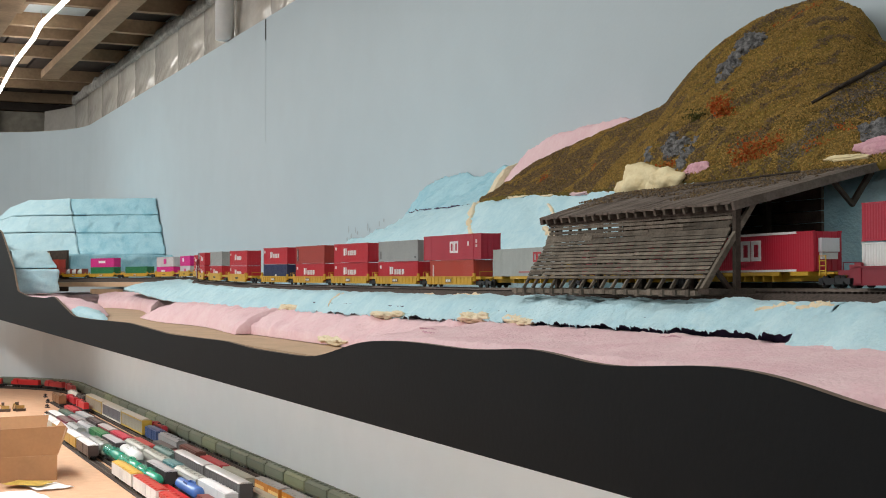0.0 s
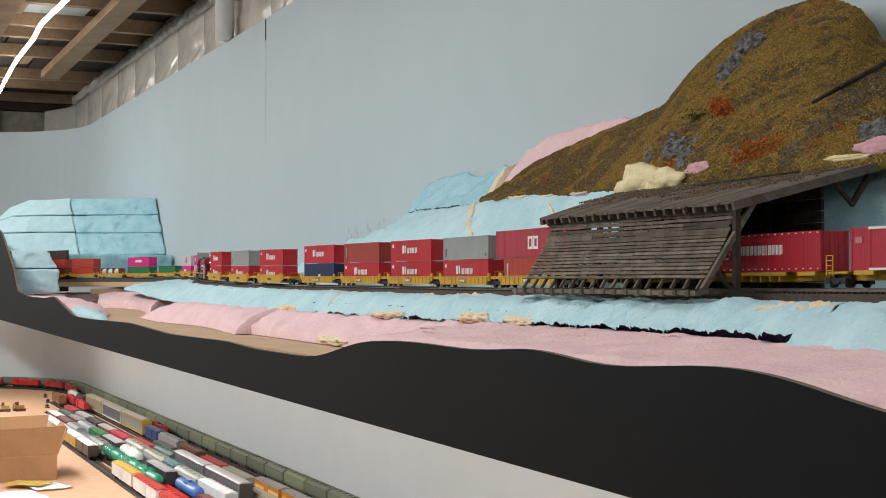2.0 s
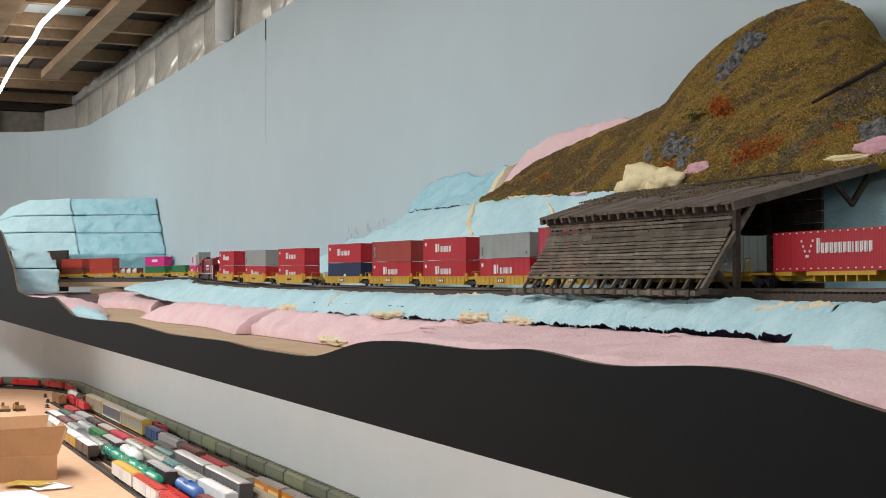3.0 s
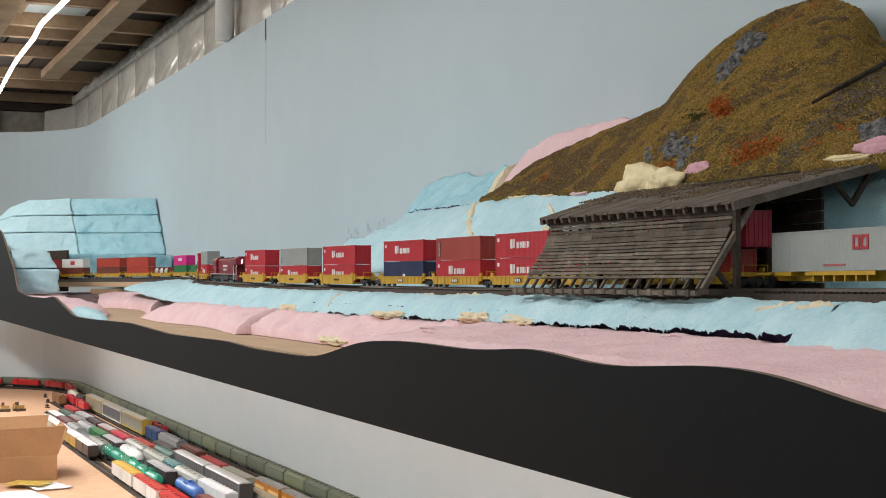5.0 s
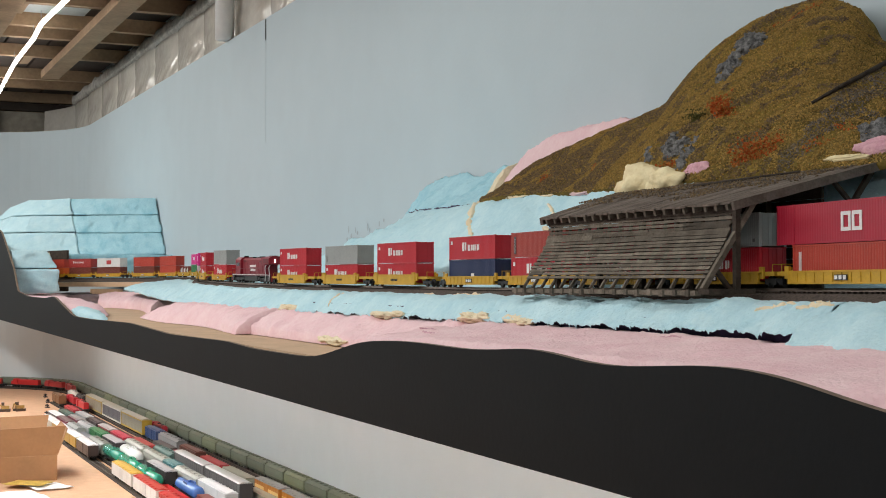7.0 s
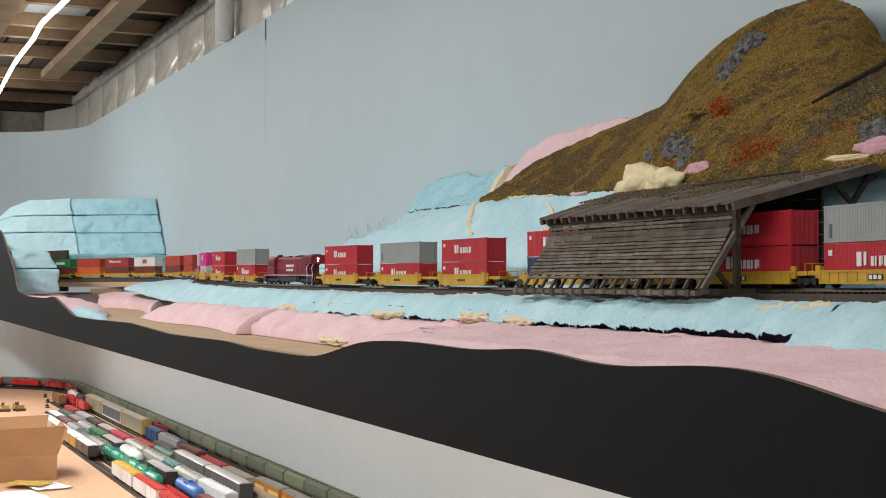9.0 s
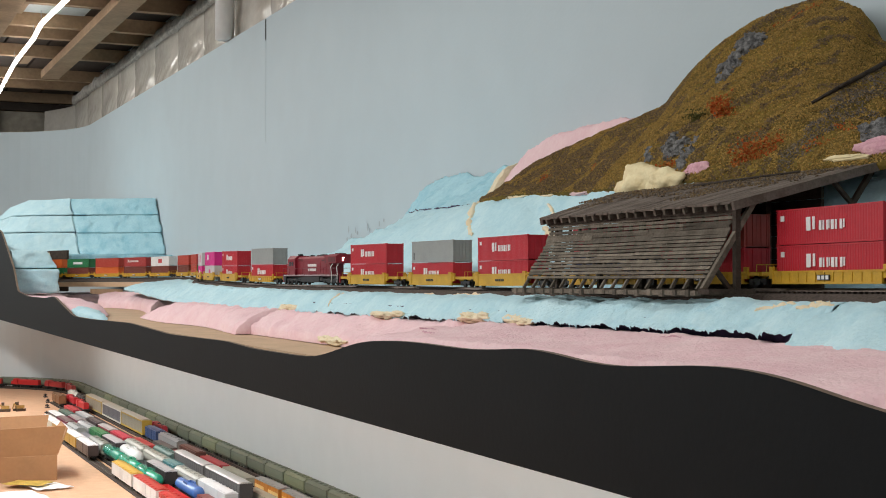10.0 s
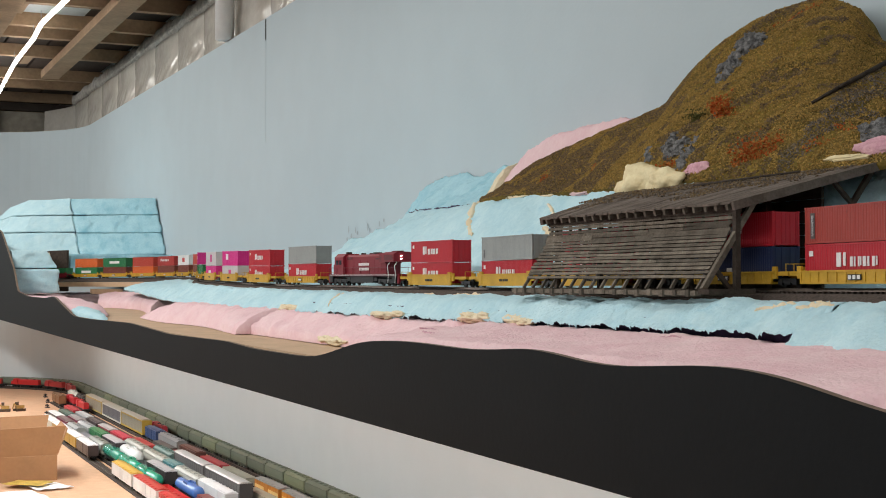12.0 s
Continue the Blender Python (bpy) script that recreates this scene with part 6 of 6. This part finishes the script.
def yard_cars():
    A, B, C, DD, E, F, G = ROWS
    mid = lambda a, b: ((a + b) / 2, b - a)
    # row of boxcars nearest the aisle
    for a, b, side, roof, st, lb in ((3.10, 3.375, (0.45, 0.02, 0.02), (0.45, 0.03, 0.025), (0.7, 0.7, 0.7), "red boxcar with a white stripe"), (3.40, 3.69, (0.76, 0.74, 0.73), (0.45, 0.04, 0.03), None, "white-sided boxcar with a red roof"),
                                 (3.71, 4.00, (0.74, 0.71, 0.69), (0.55, 0.34, 0.06), None, "white-sided boxcar with a yellow roof"), (4.40, 4.63, (0.075, 0.05, 0.045), WROOF, None, "dark brown boxcar with a white roof"),
                                 (4.65, 4.91, (0.42, 0.25, 0.04), WROOF, None, "mustard boxcar with a white roof"), (4.93, 5.18, (0.40, 0.24, 0.05), WROOF, None, "mustard boxcar with a white roof"), (5.20, 5.46, (0.52, 0.47, 0.38), WROOF, None, "cream boxcar with a white roof")):
        m, n = mid(a, b)
        boxcar(row_at(A, m), n, side, roof, st, label=lb + " on a staging track")
    low_car(row_at(B, 3.50), 0.26, (0.48, 0.02, 0.02), None, "bright red open gondola on a staging track")
    for m in (3.79, 4.045, 4.30):
        tank_car(row_at(B, m), 0.25, (0.01, 0.26, 0.16) if m < 4.2 else (0.02, 0.22, 0.15), label="glossy green tank car on a staging track")
    hopper(row_at(B, 4.55), 0.24, (0.27, 0.29, 0.25), label="grey-green covered hopper on a staging track")
    low_car(row_at(B, 4.80), 0.22, (0.10, 0.10, 0.11), (0.20, 0.20, 0.22), "dark flat car with grey load on a staging track")
    hopper(row_at(B, 5.04), 0.22, (0.36, 0.37, 0.36), label="light grey covered hopper on a staging track")
    boxcar(row_at(B, 5.28), 0.23, (0.20, 0.02, 0.05), (0.18, 0.12, 0.12), label="maroon boxcar on a staging track")
    boxcar(row_at(B, 5.52), 0.23, (0.10, 0.09, 0.09), WROOF, label="dark boxcar with a white roof on a staging track")
    boxcar(row_at(C, 3.03), 0.22, (0.6, 0.5, 0.52), (0.70, 0.62, 0.64), label="pale pink-roofed boxcar on a staging track")
    low_car(row_at(C, 3.27), 0.22, (0.24, 0.05, 0.05), (0.20, 0.06, 0.055), "maroon gondola with load on a staging track")
    tank_car(row_at(C, 3.51), 0.22, (0.06, 0.15, 0.42), label="blue tank car on a staging track")
    boxcar(row_at(C, 3.84), 0.25, DARK, (0.40, 0.39, 0.40), label="black boxcar with a grey roof on a staging track")
    tank_car(row_at(C, 4.27), 0.23, (0.72, 0.73, 0.72), 0.0185, "white tank car with pipework on a staging track", 0.032)
    boxcar(row_at(C, 4.56), 0.25, (0.05, 0.04, 0.045), (0.45, 0.44, 0.45), label="black boxcar with a pale roof on a staging track")
    low_car(row_at(C, 4.07), 0.17, (0.10, 0.11, 0.11), None, label="dark grey open gondola on a staging track")
    boxcar(row_at(C, 4.82), 0.23, (0.03, 0.17, 0.06), (0.05, 0.20, 0.08), label="green boxcar on a staging track")
    hopper(row_at(C, 5.07), 0.25, (0.40, 0.41, 0.42), label="silver-grey covered hopper on a staging track")
    boxcar(row_at(C, 5.32), 0.22, (0.25, 0.02, 0.06), (0.33, 0.30, 0.30), label="maroon boxcar with a grey roof on a staging track")
    boxcar(row_at(C, 5.56), 0.22, (0.06, 0.12, 0.09), (0.09, 0.15, 0.12), label="dark green boxcar on a staging track")
    boxcar(row_at(DD, 3.41), 0.28, (0.62, 0.63, 0.64), (0.74, 0.75, 0.76), label="white refrigerator car on a staging track", door=False, ribs=4)
    hopper(row_at(DD, 3.69), 0.26, (0.45, 0.46, 0.42), label="pale grey covered hopper on a staging track")
    boxcar(row_at(DD, 3.90), 0.14, (0.05, 0.20, 0.22), (0.15, 0.28, 0.28), label="teal short boxcar on a staging track")
    for m in (4.11, 4.40):
        hopper(row_at(DD, m), 0.28, (0.38, 0.38, 0.33), label="stone-grey covered hopper on a staging track")
    boxcar(row_at(DD, 4.68), 0.24, (0.40, 0.03, 0.05), (0.50, 0.05, 0.08), label="crimson boxcar on a staging track")
    boxcar(row_at(DD, 4.93), 0.22, (0.30, 0.04, 0.06), (0.48, 0.45, 0.45), label="crimson boxcar with a pale roof on a staging track")
    boxcar(row_at(DD, 5.18), 0.22, (0.07, 0.05, 0.05), (0.11, 0.09, 0.09), label="black boxcar on a staging track")
    boxcar(row_at(DD, 5.43), 0.24, (0.30, 0.32, 0.33), (0.45, 0.46, 0.47), label="silver boxcar on a staging track")
    boxcar(row_at(DD, 5.72), 0.24, (0.42, 0.04, 0.05), (0.45, 0.05, 0.06), label="red boxcar on a staging track")
    for m in (3.49, 3.855):
        auto_rack(row_at(E, m), 0.355, (0.10, 0.095, 0.095), (0.06, 0.055, 0.055), (0.46, 0.45, 0.44), "black long car with a rounded silver roof on a staging track")
    hopper(row_at(E, 4.20), 0.24, (0.10, 0.19, 0.17), label="dark teal covered hopper on a staging track")
    low_car(row_at(E, 4.55), 0.26, (0.42, 0.02, 0.025), (0.40, 0.03, 0.03), "red gondola with covered load on a staging track")
    boxcar(row_at(E, 6.42), 0.22, (0.22, 0.10, 0.04), (0.20, 0.11, 0.06), label="brown boxcar at the end of a staging track")
    low_car(row_at(F, 3.32), 0.24, (0.30, 0.30, 0.28), TAN, "grey flat car with tan load on a staging track")
    low_car(row_at(F, 3.60), 0.26, (0.32, 0.31, 0.28), (0.36, 0.35, 0.28), "grey flat car with flat load on a staging track")
    low_car(row_at(F, 3.88), 0.26, (0.36, 0.34, 0.30), (0.38, 0.36, 0.29), "grey flat car with flat load on a staging track")
    low_car(row_at(F, 4.16), 0.26, (0.42, 0.02, 0.025), (0.42, 0.03, 0.035), "red gondola with covered load on a staging track")
    low_car(row_at(F, 4.44), 0.25, (0.06, 0.05, 0.05), (0.09, 0.07, 0.065), "dark gondola on a staging track")
    small_engine(row_at(F, 6.05), (0.48, 0.02, 0.025), "bright red diesel engine parked on a staging track")
    small_engine(row_at(F, 6.32), (0.45, 0.02, 0.03), "bright red diesel engine parked on a staging track")
    boxcar(row_at(G, 2.92), 0.22, (0.32, 0.03, 0.05), GREYR, label="dark red boxcar with a grey roof on a staging track")
    boxcar(row_at(G, 3.16), 0.22, (0.68, 0.24, 0.02), GREYR, (0.80, 0.50, 0.16), label="orange boxcar with a grey roof on a staging track")
    boxcar(row_at(G, 3.40), 0.22, (0.66, 0.24, 0.03), GREYR, (0.80, 0.55, 0.22), label="orange boxcar with a cream stripe on a staging track")
    low_car(row_at(G, 3.72), 0.26, (0.30, 0.29, 0.24), (0.36, 0.35, 0.27), "grey flat car with a flat load on a staging track")
    low_car(row_at(G, 3.99), 0.25, (0.40, 0.02, 0.03), (0.42, 0.03, 0.04), "red gondola with covered load on a staging track")
    boxcar(row_at(G, 4.26), 0.22, (0.14, 0.06, 0.045), (0.20, 0.09, 0.07), label="brown boxcar on a staging track", high=0.042)
    hopper(row_at(G, 4.54), 0.28, (0.33, 0.33, 0.33), label="grey covered hopper on a staging track")
    boxcar(row_at(G, 4.81), 0.19, (0.05, 0.09, 0.22), (0.12, 0.16, 0.28), label="blue boxcar on a staging track")
    for m, tr, sd in ((5.15, (0.50, 0.33, 0.04), (0.34, 0.31, 0.25)), (5.56, (0.66, 0.64, 0.58), (0.14, 0.14, 0.16)), (5.97, (0.45, 0.32, 0.08), (0.33, 0.29, 0.22))):
        auto_rack(row_at(G, m), 0.40, sd, tr, (0.48, 0.45, 0.38), "tall auto rack car with coloured ends on a staging track")
    tank_car(row_at(G, 6.36), 0.20, (0.05, 0.05, 0.05), label="black tank car on a staging track")
    tank_car(row_at(G, 6.60), 0.20, (0.70, 0.70, 0.66), label="white tank car on a staging track")
    # green grain hoppers along the wall
    s = 2.60
    i = 0
    while s < 8.9:
        (x, y), ang = loop(s, 1.150, 0.745)
        if abs(s - 5.02) > 0.01:
            k = 1.0 + 0.12 * math.sin(i * 2.4)
            col = (0.20 * k, 0.23 * k, 0.165 * k) if i % 5 else (0.27, 0.31, 0.19)
            hopper(pose(x, y, YZ, 0, 0, ang), 0.178, col, label="olive-green cylindrical grain hopper on the wall-side track")
        s += 0.182
        i += 1
    small_engine(pose(1.092, 4.98, YZ, 0, 0, 90), (0.40, 0.02, 0.03), "red diesel engine parked beside the green hoppers")
    for s, col in ((7.02, (0.38, 0.05, 0.045)), (7.28, (0.44, 0.04, 0.04)), (7.52, (0.48, 0.02, 0.02)), (7.77, (0.52, 0.02, 0.02))):
        (x, y), ang = loop(s, 1.092, 0.687)
        small_engine(pose(x, y, YZ, 0, 0, ang), col, "bright red diesel engine on the curved staging track")


yard_cars()


def cardboard_box():
    b = thing("cardboard_box", "open brown cardboard box standing on the yard deck", "box")
    x0, x1, y0, y1, h, t = 0.27, 0.594, 4.06, 4.36, 0.072, 0.003
    part("wall", boxes((x0, x1, y0, y0 + t, Y0, Y0 + h)), CARD, b)
    part("wall", boxes((x0, x1, y1 - t, y1, Y0, Y0 + h)), CARD, b)
    part("wall", boxes((x0, x0 + t, y0 + t, y1 - t, Y0, Y0 + h)), CARD, b)
    part("wall", boxes((x1 - t, x1, y0 + t, y1 - t, Y0, Y0 + h)), CARD, b)
    part("bottom", boxes((x0 + t, x1 - t, y0 + t, y1 - t, Y0 + 0.001, Y0 + 0.004)), CARD, b)
    for ax, ay, bx, by, ox, oy in ((x0, y0, x1, y0, 0.0, -0.012), (x0, y1, x1, y1, 0, 0.03)):
        bm = bmesh.new()
        lo = [bm.verts.new((ax, ay, Y0 + h + 0.001)), bm.verts.new((bx, by, Y0 + h + 0.001))]
        hi = [bm.verts.new((bx + 0.022, by + oy, Y0 + h + 0.085)), bm.verts.new((ax, ay + oy, Y0 + h + 0.08))]
        bm.faces.new(lo + hi)
        flap = part("flap", bm, CARD, b, "raised cardboard flap")
        md = flap.modifiers.new("thick", "SOLIDIFY")
        md.thickness = 0.003
    bm = bmesh.new()
    bm.faces.new([bm.verts.new(p) for p in ((x1, y0 + 0.01, Y0 + h), (x1, y1 - 0.01, Y0 + h), (x1 + 0.05, y1 - 0.02, Y0 + h + 0.07), (x1 + 0.03, y0 + 0.02, Y0 + h + 0.075))])
    flap = part("flap", bm, CARD, b)
    md = flap.modifiers.new("thick", "SOLIDIFY")
    md.thickness = 0.003


cardboard_box()


def paper(x, y, sx, sy, turn, z, mat, label, name="paper_sheet"):
    bm = bmesh.new()
    n = 8
    g = [[bm.verts.new((sx * (i / n - 0.5), sy * (j / n - 0.5), 0.004 * noise.noise(Vector((i * 0.4 + x * 30, j * 0.4, 0))) + 0.004)) for j in range(n + 1)] for i in range(n + 1)]
    for i in range(n):
        for j in range(n):
            bm.faces.new((g[i][j], g[i + 1][j], g[i + 1][j + 1], g[i][j + 1]))
    ob = solid(name, bm, mat, label, "paper", "papers", smooth=True)
    md = ob.modifiers.new("thick", "SOLIDIFY")
    md.thickness = 0.001
    ob.matrix_basis = pose(x, y, Y0 + z, 0, 0, turn)


paper(0.54, 3.93, 0.10, 0.15, 20, 0.001, PAPER, "white instruction sheet lying on the yard deck")
paper(0.50, 3.95, 0.08, 0.12, 50, 0.008, material("yellow_print", (0.50, 0.34, 0.06), 0.5, spots=0.3, size=60), "yellow printed leaflet lying on the papers", "leaflet")
paper(0.43, 3.72, 0.17, 0.24, 10, 0.003, PAPER, "large white sheet lying on the yard deck")


def digger(x, y, turn, label):
    d = thing("model_excavator", label, "toy vehicle", "brass vehicles", pose(x, y, Y0, 0, 0, turn))
    brass = material("brass", (0.45, 0.30, 0.10), 0.4, 0.6, spots=0.2, size=100)
    part("body", boxes((-0.018, 0.016, -0.012, 0.012, 0.012, 0.026)), brass, d)
    part("cab", boxes((0.004, 0.016, -0.010, 0.002, 0.026, 0.040)), paint(0.08, 0.05, 0.03), d)
    for s in (-1, 1):
        part("crawler", boxes((-0.022, 0.022, s * 0.014 - 0.004, s * 0.014 + 0.004, 0, 0.011)), paint(0.07, 0.045, 0.03), d)
    bm = bmesh.new()
    beam(bm, (0.014, 0, 0.022), (0.026, 0, 0.034), 0.005, 0.005)
    beam(bm, (0.026, 0, 0.034), (0.032, 0, 0.012), 0.004, 0.004)
    part("boom", bm, brass, d)


digger(0.690, 6.25, 170, "brass-coloured model excavator on the yard deck")
digger(0.750, 6.25, 200, "small brass-coloured model machine on the yard deck")
digger(0.632, 6.2, 160, "brass-coloured model machine on the yard deck")


def track_bumper(x, y):
    b = thing("track_bumper", "small black bumper at the end of a staging track", "bumper", "track bumpers", pose(x, y, Y0, 0, 0, 90))
    bm = bmesh.new()
    beam(bm, (-0.012, 0, 0.001), (0.006, 0, 0.016), 0.006, 0.004)
    part("brace", bm, BLACKP, b)
    part("beam", boxes((0.004, 0.010, -0.008, 0.008, 0.008, 0.013)), BLACKP, b)
    part("foot", boxes((-0.016, 0.010, -0.010, 0.010, 0.0, 0.004)), BLACKP, b)


for x, y in ((0.955, 6.93), (0.925, 6.63), (0.885, 6.36), (0.835, 6.02)):
    track_bumper(x, y)


def wall_smudge(y, z, w, h):
    bm = bmesh.new()
    k = 14
    ring = [bm.verts.new((1.1990, y + w * math.cos(2 * math.pi * i / k) * (1 + 0.4 * noise.noise(Vector((i * 1.7, y * 9, z)))), D + z + h * math.sin(2 * math.pi * i / k) * (1 + 0.4 * noise.noise(Vector((y * 5, i * 1.3, z)))))) for i in range(k)]
    bm.faces.new(ring)
    solid("wall_smudge", bm, SMUDGE, "faint dark smudge of glue on the backdrop", "stain", "stains", kind="structure")


SMUDGE = material("glue_smudge", (0.38, 0.43, 0.45), 0.7, spots=0.15, size=80)
for y, z, w, h in ((3.265, 0.128, 0.004, 0.010), (3.245, 0.112, 0.006, 0.006), (3.215, 0.126, 0.004, 0.008), (3.20, 0.118, 0.006, 0.005), (3.13, 0.130, 0.005, 0.009), (3.115, 0.122, 0.004, 0.006), (3.05, 0.136, 0.004, 0.007), (3.02, 0.143, 0.005, 0.005), (3.275, 0.104, 0.007, 0.005)):
    wall_smudge(y, z, w, h)


def foam_bead(x, y, z, sx, sy, sz, seed):
    lump(x, y, z, sx, sy, sz, seed, ORANGEFOAM, "spread of tan expanding foam on the foam joints", "foam_bead", "foam", 0.55)


# tan expanding foam along the joint between blue and pink
for y, x, z, w in ((1.60, 0.644, -0.046, 0.05), (1.36, 0.643, -0.043, 0.035), (1.26, 0.643, -0.043, 0.03), (2.06, 0.654, -0.046, 0.05), (1.50, 0.585, -0.082, 0.04), (1.70, 0.598, -0.082, 0.05)):
    for k in range(5):
        foam_bead(x + random.uniform(0.003, 0.007), y + random.uniform(-w, w) * 0.8, z + random.uniform(0.0, 0.004), random.uniform(0.006, 0.0085), w * random.uniform(0.35, 0.7), random.uniform(0.0032, 0.0055), k * 5 + y * 10)
foam_bead(0.618, 4.45, 0.066, 0.008, 0.016, 0.020, 35)


def motions():
    for ob, off, lift, half in KEYED:
        rows = []
        for i in range(25):
            t = i * 0.5
            rows.append((t, along(off + 0.0193 - SPEED * t, half) @ Matrix.Translation((0, 0, lift))))
        walk(ob, rows)


motions()
